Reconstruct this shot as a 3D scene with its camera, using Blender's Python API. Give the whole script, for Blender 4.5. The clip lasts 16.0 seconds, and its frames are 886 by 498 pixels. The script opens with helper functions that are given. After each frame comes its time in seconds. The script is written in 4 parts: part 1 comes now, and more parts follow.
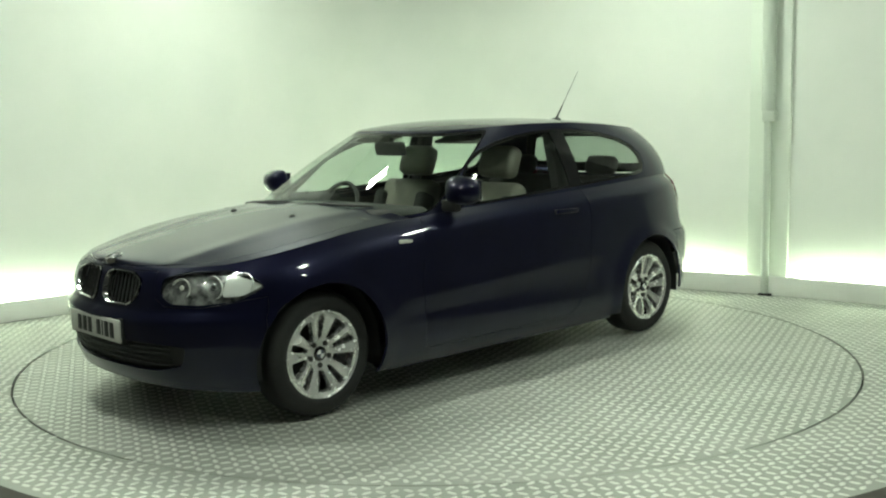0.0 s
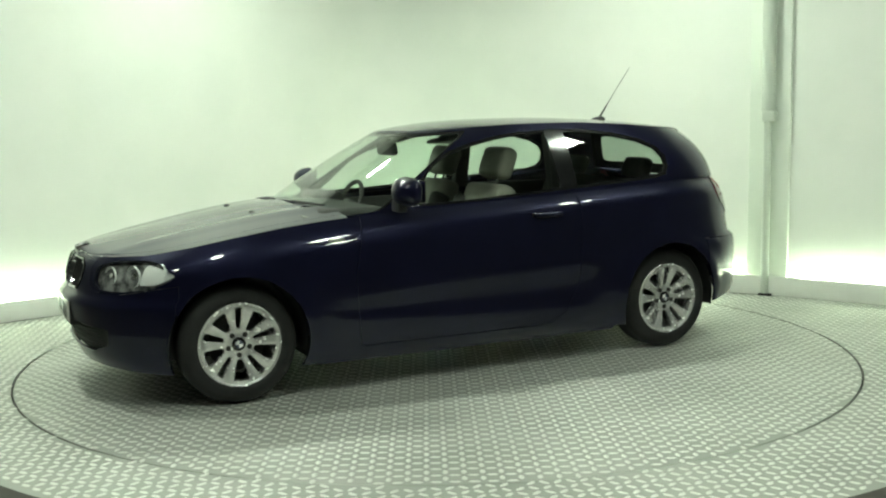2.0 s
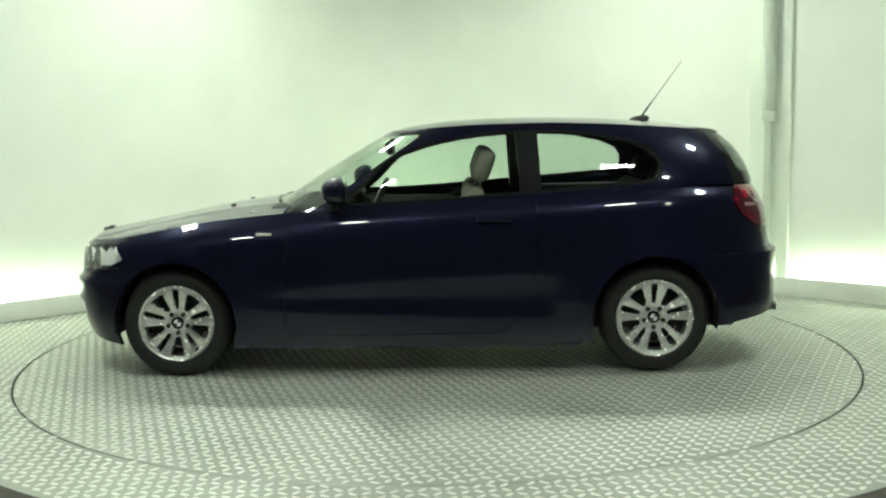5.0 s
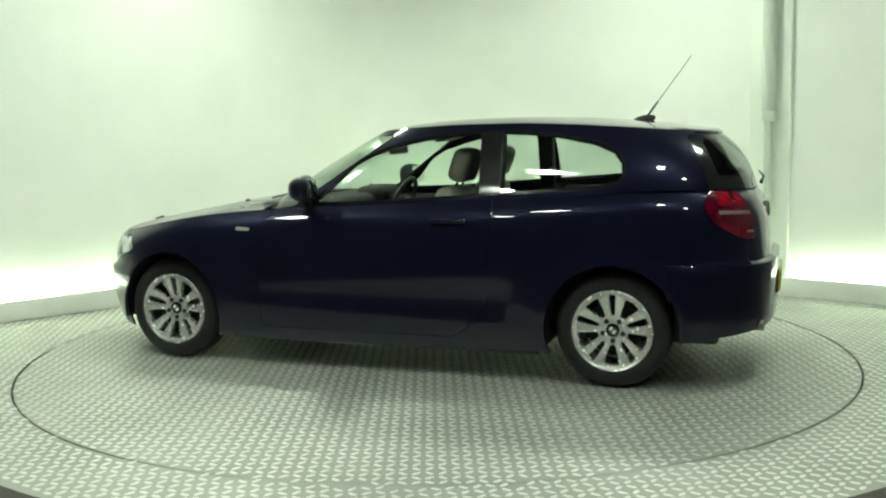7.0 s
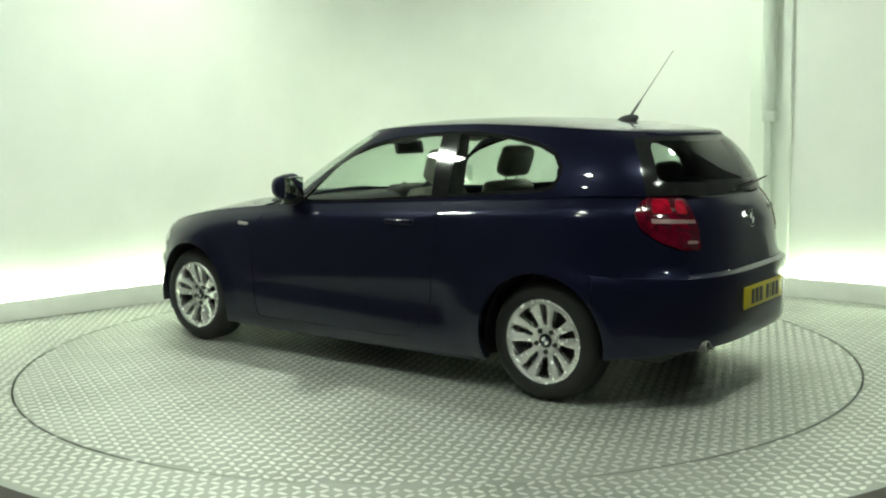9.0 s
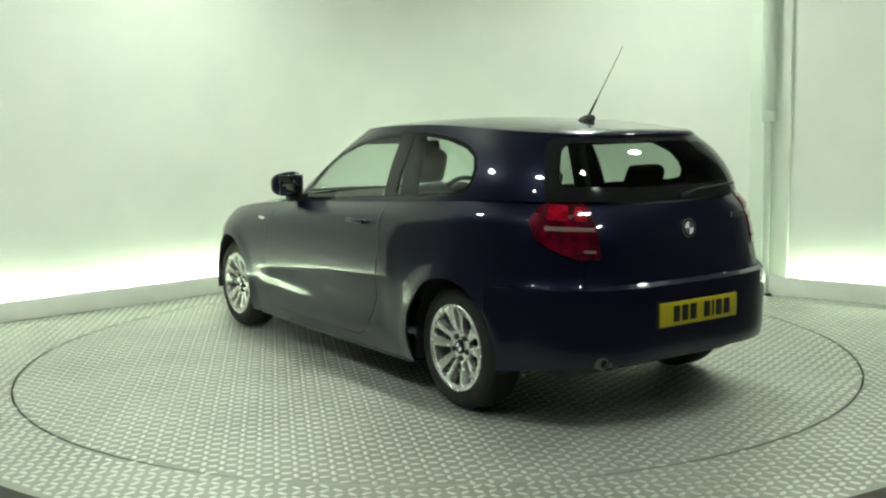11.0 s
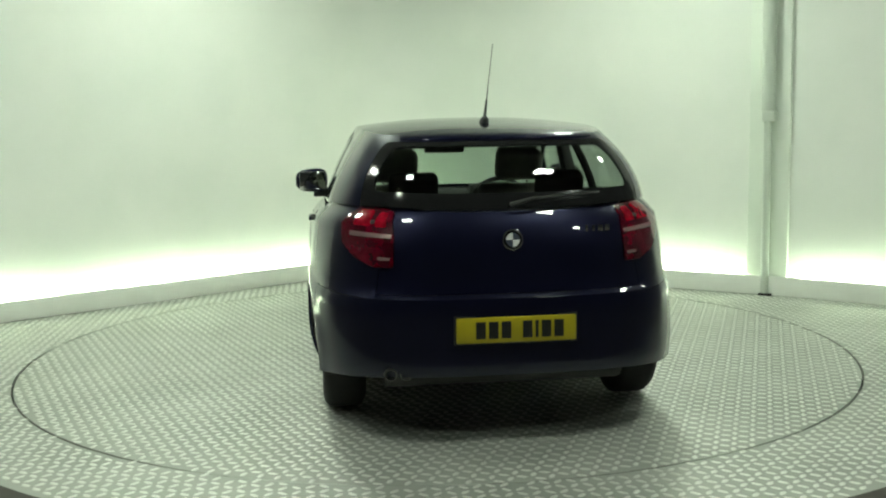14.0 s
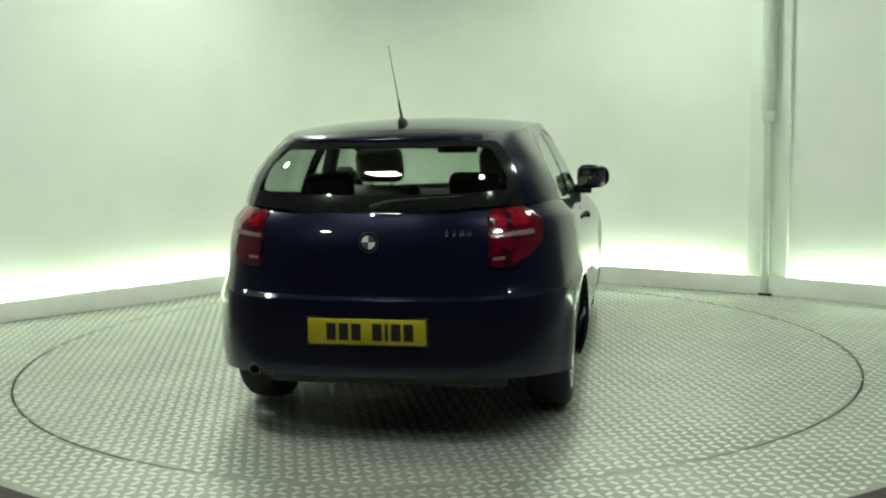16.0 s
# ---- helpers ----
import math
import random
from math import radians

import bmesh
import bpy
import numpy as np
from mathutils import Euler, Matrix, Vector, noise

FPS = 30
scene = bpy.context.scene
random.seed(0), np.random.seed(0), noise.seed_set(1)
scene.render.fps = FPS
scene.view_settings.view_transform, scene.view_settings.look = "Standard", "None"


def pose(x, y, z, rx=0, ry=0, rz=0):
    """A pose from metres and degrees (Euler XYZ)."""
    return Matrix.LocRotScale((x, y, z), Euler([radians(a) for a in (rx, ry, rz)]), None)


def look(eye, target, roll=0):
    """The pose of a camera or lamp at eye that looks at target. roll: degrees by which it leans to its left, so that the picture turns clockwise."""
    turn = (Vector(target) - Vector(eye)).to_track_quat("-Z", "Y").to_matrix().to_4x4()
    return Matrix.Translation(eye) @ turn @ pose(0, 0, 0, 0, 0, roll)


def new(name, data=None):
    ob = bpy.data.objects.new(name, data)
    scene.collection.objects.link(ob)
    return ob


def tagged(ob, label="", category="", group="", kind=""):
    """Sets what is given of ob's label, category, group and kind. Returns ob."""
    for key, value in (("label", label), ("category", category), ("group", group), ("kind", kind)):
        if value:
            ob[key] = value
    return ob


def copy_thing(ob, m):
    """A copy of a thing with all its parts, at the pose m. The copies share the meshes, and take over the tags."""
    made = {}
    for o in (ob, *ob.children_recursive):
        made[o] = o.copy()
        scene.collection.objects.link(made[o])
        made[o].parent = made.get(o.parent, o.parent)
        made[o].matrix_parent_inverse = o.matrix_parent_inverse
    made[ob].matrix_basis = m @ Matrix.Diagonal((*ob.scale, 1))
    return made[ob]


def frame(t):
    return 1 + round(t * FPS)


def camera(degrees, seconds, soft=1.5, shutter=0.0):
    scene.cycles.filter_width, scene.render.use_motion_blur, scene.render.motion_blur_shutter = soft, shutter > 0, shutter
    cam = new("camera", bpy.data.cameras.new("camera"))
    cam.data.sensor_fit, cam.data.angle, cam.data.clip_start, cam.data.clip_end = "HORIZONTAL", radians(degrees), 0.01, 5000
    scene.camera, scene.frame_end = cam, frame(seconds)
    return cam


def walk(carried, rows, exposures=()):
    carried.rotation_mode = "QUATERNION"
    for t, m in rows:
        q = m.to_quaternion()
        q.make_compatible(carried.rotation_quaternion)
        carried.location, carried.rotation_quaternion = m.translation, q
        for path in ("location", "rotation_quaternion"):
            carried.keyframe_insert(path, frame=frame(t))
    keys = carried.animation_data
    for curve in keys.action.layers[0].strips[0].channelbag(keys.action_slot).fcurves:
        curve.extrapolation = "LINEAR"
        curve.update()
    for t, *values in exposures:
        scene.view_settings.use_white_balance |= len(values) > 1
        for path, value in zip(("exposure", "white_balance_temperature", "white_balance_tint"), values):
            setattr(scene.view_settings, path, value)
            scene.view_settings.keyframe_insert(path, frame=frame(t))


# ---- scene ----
EXPOSURE = 2.40
cam = camera(47.4, 16.0, soft=2.1)
EYE = Vector((0.0, -6.2368, 1.3836))
AHEAD = Vector((0.00661, 0.99252, -0.12186))
VIEW = look(EYE, EYE + AHEAD, -0.95)
walk(cam, [(0.0, VIEW), (16.0, VIEW)], exposures=[(t, EXPOSURE + e) for t, e in ((0.0, 0.10), (2.0, 0.21), (4.0, 0.28), (7.0, 0.22), (9.0, 0.28), (10.5, 0.12), (12.5, -0.02), (14.5, -0.05), (16.0, -0.07))])

# the turning deck: heading of the car in degrees, and the car's place on the deck
TURN_START, TURN_RATE = 223.54, -9.0475
CAR_X, CAR_Y = 0.109, -0.094
DECK_RADIUS = 2.47

# ---- world: a closed studio, almost no light from outside ----
world = bpy.data.worlds.new("studio_world")
scene.world = world
world.use_nodes = True
world.node_tree.nodes["Background"].inputs[0].default_value = (0.75, 0.9, 0.72, 1)
world.node_tree.nodes["Background"].inputs[1].default_value = 0.02

TUBE_GLOW, FLOOD_GLOW = 9.6, 30.5
LIGHT_TINT = (0.815, 1.0, 0.72)


# ---- materials ----
def material(name, color, rough=0.5, metal=0.0, coat=0.0, spec=0.5):
    m = bpy.data.materials.new(name)
    m.use_nodes = True
    b = m.node_tree.nodes["Principled BSDF"]
    b.inputs["Base Color"].default_value = (*color, 1)
    b.inputs["Roughness"].default_value = rough
    b.inputs["Metallic"].default_value = metal
    b.inputs["Coat Weight"].default_value = coat
    b.inputs["Coat Roughness"].default_value = 0.03
    b.inputs["Specular IOR Level"].default_value = spec
    return m


def grained(name, color, other, scale=8.0, fine=90.0, rough=0.5, vary=0.12, bump=0.1, metal=0.0, coat=0.0, bump_scale=None, spec=0.5):
    """Two-scale variation: broad stains between two colours, fine grain in roughness and relief."""
    m = material(name, color, rough, metal, coat, spec)
    t = m.node_tree
    b = t.nodes["Principled BSDF"]
    where = t.nodes.new("ShaderNodeTexCoord")
    broad = t.nodes.new("ShaderNodeTexNoise")
    broad.inputs["Scale"].default_value = scale
    broad.inputs["Detail"].default_value = 6
    small = t.nodes.new("ShaderNodeTexNoise")
    small.inputs["Scale"].default_value = fine
    small.inputs["Detail"].default_value = 4
    mix = t.nodes.new("ShaderNodeMix")
    mix.data_type = "RGBA"
    mix.inputs[6].default_value = (*color, 1)
    mix.inputs[7].default_value = (*other, 1)
    ramp = t.nodes.new("ShaderNodeMapRange")
    ramp.inputs[1].default_value, ramp.inputs[2].default_value = 0.35, 0.65
    rough_map = t.nodes.new("ShaderNodeMapRange")
    rough_map.inputs[3].default_value = max(0.02, rough - vary)
    rough_map.inputs[4].default_value = min(1.0, rough + vary)
    t.links.new(where.outputs["Object"], broad.inputs["Vector"])
    t.links.new(where.outputs["Object"], small.inputs["Vector"])
    t.links.new(broad.outputs["Fac"], ramp.inputs[0])
    t.links.new(ramp.outputs[0], mix.inputs[0])
    t.links.new(mix.outputs[2], b.inputs["Base Color"])
    t.links.new(small.outputs["Fac"], rough_map.inputs[0])
    t.links.new(rough_map.outputs[0], b.inputs["Roughness"])
    if bump:
        bm_node = t.nodes.new("ShaderNodeBump")
        bm_node.inputs["Strength"].default_value = bump
        bm_node.inputs["Distance"].default_value = 0.002
        t.links.new(small.outputs["Fac"], bm_node.inputs["Height"])
        t.links.new(bm_node.outputs[0], b.inputs["Normal"])
    return m


def glowing(name, color, strength):
    m = material(name, (0.8, 0.8, 0.8), 0.4)
    b = m.node_tree.nodes["Principled BSDF"]
    b.inputs["Emission Color"].default_value = (*color, 1)
    b.inputs["Emission Strength"].default_value = strength
    return m


def glass(name, tint, rough=0.0):
    """Thin pane: clear with a tint, plus the gloss of its face."""
    m = bpy.data.materials.new(name)
    m.use_nodes = True
    t = m.node_tree
    t.nodes.remove(t.nodes["Principled BSDF"])
    clear = t.nodes.new("ShaderNodeBsdfTransparent")
    clear.inputs[0].default_value = (*tint, 1)
    gloss = t.nodes.new("ShaderNodeBsdfGlossy")
    gloss.inputs["Roughness"].default_value = rough
    facing = t.nodes.new("ShaderNodeLayerWeight")
    facing.inputs[0].default_value = 0.5
    power = t.nodes.new("ShaderNodeMath")
    power.operation = "POWER"
    power.inputs[1].default_value = 4.5
    edge = t.nodes.new("ShaderNodeMapRange")
    edge.inputs[3].default_value, edge.inputs[4].default_value = 0.07, 1.0
    t.links.new(facing.outputs["Facing"], power.inputs[0])
    t.links.new(power.outputs[0], edge.inputs[0])
    mix = t.nodes.new("ShaderNodeMixShader")
    t.links.new(edge.outputs[0], mix.inputs[0])
    t.links.new(clear.outputs[0], mix.inputs[1])
    t.links.new(gloss.outputs[0], mix.inputs[2])
    t.links.new(mix.outputs[0], t.nodes["Material Output"].inputs[0])
    return m


WALL = grained("white_wall_paint", (0.80, 0.82, 0.76), (0.74, 0.77, 0.71), 1.3, 60, 0.55, 0.1, 0.05)
LEDGE = grained("ledge_paint", (0.80, 0.82, 0.76), (0.72, 0.74, 0.68), 3, 80, 0.5, 0.1, 0.05)
POST = grained("post_paint", (0.74, 0.79, 0.71), (0.68, 0.73, 0.65), 2, 60, 0.5, 0.1, 0.05)
# darker than the post: shade on the pipe is put into its colour
PIPE = grained("shaded_pipe_paint", (0.55, 0.60, 0.53), (0.50, 0.55, 0.48), 3, 60, 0.45, 0.1, 0.05)
CURTAIN = grained("dark_curtain", (0.115, 0.115, 0.115), (0.09, 0.09, 0.09), 3, 60, 0.9, 0.05, 0.2)
CEILING = grained("ceiling_paint", (0.17, 0.175, 0.17), (0.14, 0.145, 0.14), 2, 60, 0.8, 0.1, 0.1)
PLATE = grained("aluminium_plate", (0.43, 0.44, 0.40), (0.34, 0.35, 0.315), 1.6, 220, 0.50, 0.1, 0.25, metal=0.55)
# much paler than the plate: highlights on the lozenges are put into this colour
TREAD = grained("worn_glint_tread", (0.78, 0.79, 0.74), (0.66, 0.67, 0.62), 2.2, 220, 0.42, 0.1, 0.2, metal=0.65)
GROOVE = grained("groove_dark", (0.03, 0.03, 0.025), (0.02, 0.02, 0.02), 20, 90, 0.9, 0.05, 0.2)
MAT = grained("brown_rubber_mat", (0.06, 0.055, 0.045), (0.045, 0.04, 0.033), 6, 120, 0.8, 0.1, 0.3)
TUBE = glowing("lit_tube", LIGHT_TINT, TUBE_GLOW)
FLOOD = glowing("lit_lens", (0.875, 1.0, 0.83), FLOOD_GLOW)
FLOOD_DIM = glowing("dim_lit_lens", (0.875, 1.0, 0.83), FLOOD_GLOW * 0.8)
HOUSING = grained("lamp_housing", (0.05, 0.05, 0.05), (0.04, 0.04, 0.04), 8, 90, 0.5, 0.1, 0.1)


# ---- mesh helpers ----
def finish(bm, smooth=True, angle=35.0):
    bmesh.ops.recalc_face_normals(bm, faces=bm.faces)
    for f in bm.faces:
        f.smooth = smooth
    for e in bm.edges:
        if len(e.link_faces) == 2 and e.calc_face_angle(0) > radians(angle):
            e.smooth = False


def part(name, bm, mat, parent=None, label=""):
    me = bpy.data.meshes.new(name)
    bm.to_mesh(me)
    bm.free()
    me.materials.append(mat)
    ob = new(name, me)
    if parent is not None:
        ob.parent = parent
    if label:
        tagged(ob, label)
    return ob


def box(bm, lo, hi, m=None, bevel=0.0, seg=2):
    lo, hi = Vector(lo), Vector(hi)
    made = bmesh.ops.create_cube(bm, size=1.0, matrix=Matrix.LocRotScale((lo + hi) / 2, None, hi - lo))["verts"]
    if bevel:
        edges = list({e for v in made for e in v.link_edges})
        made = list({v for f in bmesh.ops.bevel(bm, geom=edges, offset=bevel, segments=seg, affect="EDGES", profile=0.5)["faces"] for v in f.verts} | {v for v in made if v.is_valid})
    if m is not None:
        bmesh.ops.transform(bm, matrix=m, verts=[v for v in made if v.is_valid])
    return bm


def boxed(lo, hi, bevel=0.0, m=None, seg=2):
    bm = bmesh.new()
    box(bm, lo, hi, None, bevel, seg)
    if m is not None:
        bmesh.ops.transform(bm, matrix=m, verts=bm.verts)
    finish(bm, True, 30)
    return bm


def rod(bm, a, b, r, r2=None, seg=12):
    a, b = Vector(a), Vector(b)
    m = Matrix.Translation((a + b) / 2) @ (b - a).to_track_quat("Z", "Y").to_matrix().to_4x4()
    bmesh.ops.create_cone(bm, cap_ends=True, segments=seg, radius1=r, radius2=r if r2 is None else r2, depth=(b - a).length, matrix=m)
    return bm


def lathe(profile, seg=48, axis="Y"):
    """Turn a closed or open (radius, offset) profile round the Y axis."""
    bm = bmesh.new()
    rings = []
    for r, o in profile:
        rings.append([bm.verts.new((r * math.cos(a), o, r * math.sin(a))) for a in (2 * math.pi * k / seg for k in range(seg))])
    for a, b in zip(rings, rings[1:]):
        for k in range(seg):
            bm.faces.new((a[k], a[(k + 1) % seg], b[(k + 1) % seg], b[k]))
    return bm


# ---- the room ----
CORNER = Vector((-0.335, 3.556, 0))
LEFT_END, RIGHT_END = Vector((-3.75, 0.54, 0)), Vector((3.95, 0.64, 0))
BEND = Vector((2.63, 1.66, 0))
ROOM_TOP = 3.4


def wall_frame(a, b):
    """Pose whose x runs along the wall from a to b and whose y points away from the room."""
    d = (b - a).normalized()
    n = Vector((-d.y, d.x, 0))
    if n.dot(a) < 0:
        n = -n
    m = Matrix.Identity(4)
    m.col[0][:3], m.col[1][:3], m.col[2][:3] = d, n, (0, 0, 1)
    m.translation = a
    return m, (b - a).length


def wall(name, a, b, mat, label, z1=ROOM_TOP, extra=0.0):
    m, n = wall_frame(a, b)
    bm = bmesh.new()
    box(bm, (-extra, 0, 0), (n + extra, 0.15, z1))
    bmesh.ops.transform(bm, matrix=m, verts=bm.verts)
    finish(bm, False)
    return tagged(part(name, bm, mat), label, "wall", kind="structure")


LEDGE_HIGH, LEDGE_OUT = 0.150, 0.10
# the wall faces stand behind the ledges
OUT_LEFT = Vector((-0.663, 0.749, 0)) * LEDGE_OUT
OUT_RIGHT = Vector((0.55, 0.835, 0)) * LEDGE_OUT
WALL_CORNER = CORNER + Vector((0.0, 0.13, 0))
wall("wall_west", LEFT_END + OUT_LEFT, WALL_CORNER, WALL, "pale white studio wall washed by light from below")
wall("wall_north", WALL_CORNER, BEND + OUT_RIGHT, WALL, "pale white studio wall beside the grey pipe")
wall("wall_east", BEND + OUT_RIGHT, RIGHT_END + OUT_RIGHT, WALL, "pale white studio wall washed by light from below")


# the two walls meet in a soft curve
a, b = WALL_CORNER + (LEFT_END + OUT_LEFT - WALL_CORNER).normalized() * 0.75, WALL_CORNER + (BEND + OUT_RIGHT - WALL_CORNER).normalized() * 0.75
bm = bmesh.new()
rows = []
for t in np.linspace(0, 1, 25):
    c = a * float((1 - t) ** 2) + WALL_CORNER * float(2 * t * (1 - t)) + b * float(t * t) - Vector((0, 0.003, 0))
    rows.append([bm.verts.new((c.x, c.y, z)) for z in (LEDGE_HIGH - 0.03, ROOM_TOP)] + [bm.verts.new((c.x * 0.98, c.y + 0.2, z)) for z in (ROOM_TOP, LEDGE_HIGH - 0.03)])
for p, q in zip(rows, rows[1:]):
    for k in range(3):
        bm.faces.new((p[k], p[k + 1], q[k + 1], q[k]))
finish(bm, True, 50)
tagged(part("wall_corner", bm, WALL), "softly curved white inner corner of the studio", "wall", kind="structure")


def ledge(a, b, gap_from=0.0, gap_to=0.0):
    m, n = wall_frame(a, b)
    bm = bmesh.new()
    box(bm, (gap_from, 0, 0), (n - gap_to, 0.022, LEDGE_HIGH), bevel=0.004)
    bmesh.ops.transform(bm, matrix=m, verts=bm.verts)
    finish(bm)
    return tagged(part("ledge", bm, LEDGE), "low painted ledge that hides light tubes", "ledge", "light ledges", "structure")


ledge(LEFT_END, CORNER)
ledge(CORNER, BEND)
ledge(BEND, RIGHT_END)


def light_tube(a, b, start, stop):
    m, n = wall_frame(a, b)
    bm = bmesh.new()
    rod(bm, (start, 0.058, 0.112), (stop, 0.058, 0.112), 0.014, seg=10)
    bmesh.ops.transform(bm, matrix=m, verts=bm.verts)
    finish(bm)
    ob = tagged(part("light_tube", bm, TUBE), "lit white fluorescent tube behind the ledge", "light tube", "cove tubes")
    bm = bmesh.new()
    for s in (start, stop):
        box(bm, (s - 0.03, 0.035, 0.0), (s + 0.03, 0.08, 0.112))
    box(bm, (start, 0.04, 0.0), (stop, 0.076, 0.075))
    bmesh.ops.transform(bm, matrix=m, verts=bm.verts)
    finish(bm, False)
    part("batten", bm, LEDGE, ob, "white lamp holder batten")


n_left = (CORNER - LEFT_END).length
GAP = n_left - (CORNER - Vector((-2.74, 1.42, 0))).length
light_tube(LEFT_END, CORNER, 0.08, GAP - 0.07)
light_tube(LEFT_END, CORNER, GAP + 0.07, GAP + 1.5)
light_tube(LEFT_END, CORNER, GAP + 1.6, n_left - 0.12)
n_mid = (BEND - CORNER).length
light_tube(CORNER, BEND, 0.12, 1.45)
light_tube(CORNER, BEND, 1.53, n_mid - 0.24)
light_tube(BEND, RIGHT_END, 0.2, (RIGHT_END - BEND).length - 0.06)

# the boxed post at the bend, with its pipe and the bracket half-way up
m_bend, _ = wall_frame(CORNER, RIGHT_END)
m_bend.translation = BEND
post = boxed((-0.19, 0.05, 0), (0.125, 0.22, ROOM_TOP), 0.008, m_bend)
post_ob = tagged(part("post", post, POST), "pale green boxed post between two wall panels", "post", kind="structure")
bm = bmesh.new()
rod(bm, (-0.03, 0.0, 0.0), (-0.03, 0.0, 1.45), 0.030, seg=16)
# upper run made as wide as the shaded band
rod(bm, (-0.03, 0.0, 1.45), (-0.03, 0.0, ROOM_TOP), 0.053, seg=18)
bmesh.ops.transform(bm, matrix=m_bend, verts=bm.verts)
finish(bm)
pipe = tagged(part("pipe", bm, PIPE), "vertical pipe against the post, its shade put into the grey-green paint", "pipe")
part("bracket", boxed((-0.065, -0.05, 1.37), (0.03, 0.06, 1.45), 0.01, m_bend), PIPE, pipe)
part("foot", boxed((-0.07, -0.04, 0.0), (0.03, 0.0, 0.015), 0.004, m_bend), GROOVE, pipe, "dark foot plate at the floor")

# the dark rest of the studio, behind and beside the camera
BACK = -9.0
SIDE_L, SIDE_R = Vector((-5.2, -0.6, 0)), Vector((5.2, -0.6, 0))
for name, a, b in (("wall_southwest", LEFT_END + OUT_LEFT, SIDE_L), ("wall_side_west", SIDE_L, Vector((-5.2, BACK, 0))),
                   ("wall_south", Vector((-5.2, BACK, 0)), Vector((5.2, BACK, 0))), ("wall_side_east", Vector((5.2, BACK, 0)), SIDE_R),
                   ("wall_southeast", SIDE_R, RIGHT_END + OUT_RIGHT)):
    wall(name, a, b, CURTAIN, "unlit dark grey curtain wall of the studio")
bm = boxed((-5.6, BACK - 0.3, ROOM_TOP), (5.6, 4.2, ROOM_TOP + 0.15))
tagged(part("ceiling", bm, CEILING), "dark grey studio ceiling", "ceiling", kind="structure")


# ---- floor and turning deck ----
def disc_ring(bm, r, z, seg=160):
    return [bm.verts.new((r * math.cos(2 * math.pi * k / seg), r * math.sin(2 * math.pi * k / seg), z)) for k in range(seg)]


bm = bmesh.new()
inner = disc_ring(bm, DECK_RADIUS + 0.010, 0.0)
pit = disc_ring(bm, DECK_RADIUS + 0.010, -0.05)
PLATE_EDGE, PLATE_MID = 3.06, Vector((0.12, 0.05, 0))


def plate_rim(v):
    """Where the ray from the deck's centre through v leaves the round plate."""
    d = v.normalized()
    b = d.dot(PLATE_MID)
    return b + math.sqrt(b * b - PLATE_MID.length_squared + PLATE_EDGE ** 2)


outer = []
for v in inner:
    s = plate_rim(Vector((v.co.x, v.co.y, 0))) / math.hypot(v.co.x, v.co.y) if v.co.y < -0.2 else 9.6 / max(abs(v.co.x), abs(v.co.y))
    outer.append(bm.verts.new((v.co.x * s, v.co.y * s, 0)))
for k in range(len(inner)):
    j = (k + 1) % len(inner)
    bm.faces.new((inner[k], inner[j], outer[j], outer[k]))
    bm.faces.new((inner[j], inner[k], pit[k], pit[j]))
finish(bm, False)
floor = tagged(part("floor", bm, PLATE), "grey aluminium tread plate floor around the turntable", "floor", kind="structure")
bm = boxed((-9.6, -9.6, -0.2), (9.6, 9.6, -0.05))
part("floor_base", bm, GROOVE, floor)
# dark rubber floor round the plate, on the camera's side
bm = bmesh.new()
arc = [math.radians(a) for a in np.linspace(184.2, 355.8, 90)]
near = []
for a in arc:
    d = Vector((math.cos(a), math.sin(a), 0))
    near.append(bm.verts.new(d * (plate_rim(d) - 0.002)))
rise = [bm.verts.new((v.co.x * 1.003, v.co.y * 1.003, 0.006)) for v in near]
far = [bm.verts.new((9.6 * math.cos(a), 9.6 * math.sin(a), 0.006)) for a in arc]
for k in range(len(arc) - 1):
    bm.faces.new((near[k], rise[k], rise[k + 1], near[k + 1]))
    bm.faces.new((rise[k], far[k], far[k + 1], rise[k + 1]))
finish(bm, False)
tagged(part("dark_floor", bm, MAT), "dark brown rubber floor around the metal plate", "floor", kind="structure")

turntable = tagged(new("turntable"), "round aluminium tread plate turntable set in the floor", "turntable")
turntable.empty_display_size = 0.2
bm = bmesh.new()
top = disc_ring(bm, DECK_RADIUS - 0.004, 0.0)
low = disc_ring(bm, DECK_RADIUS - 0.004, -0.045)
mid = disc_ring(bm, DECK_RADIUS - 0.002, -0.002)
bm.faces.new(top)
for k in range(len(top)):
    j = (k + 1) % len(top)
    bm.faces.new((top[k], mid[k], mid[j], top[j]))
    bm.faces.new((mid[k], low[k], low[j], mid[j]))
finish(bm, False)
part("deck", bm, PLATE, turntable)

TREAD_STEP = 0.053


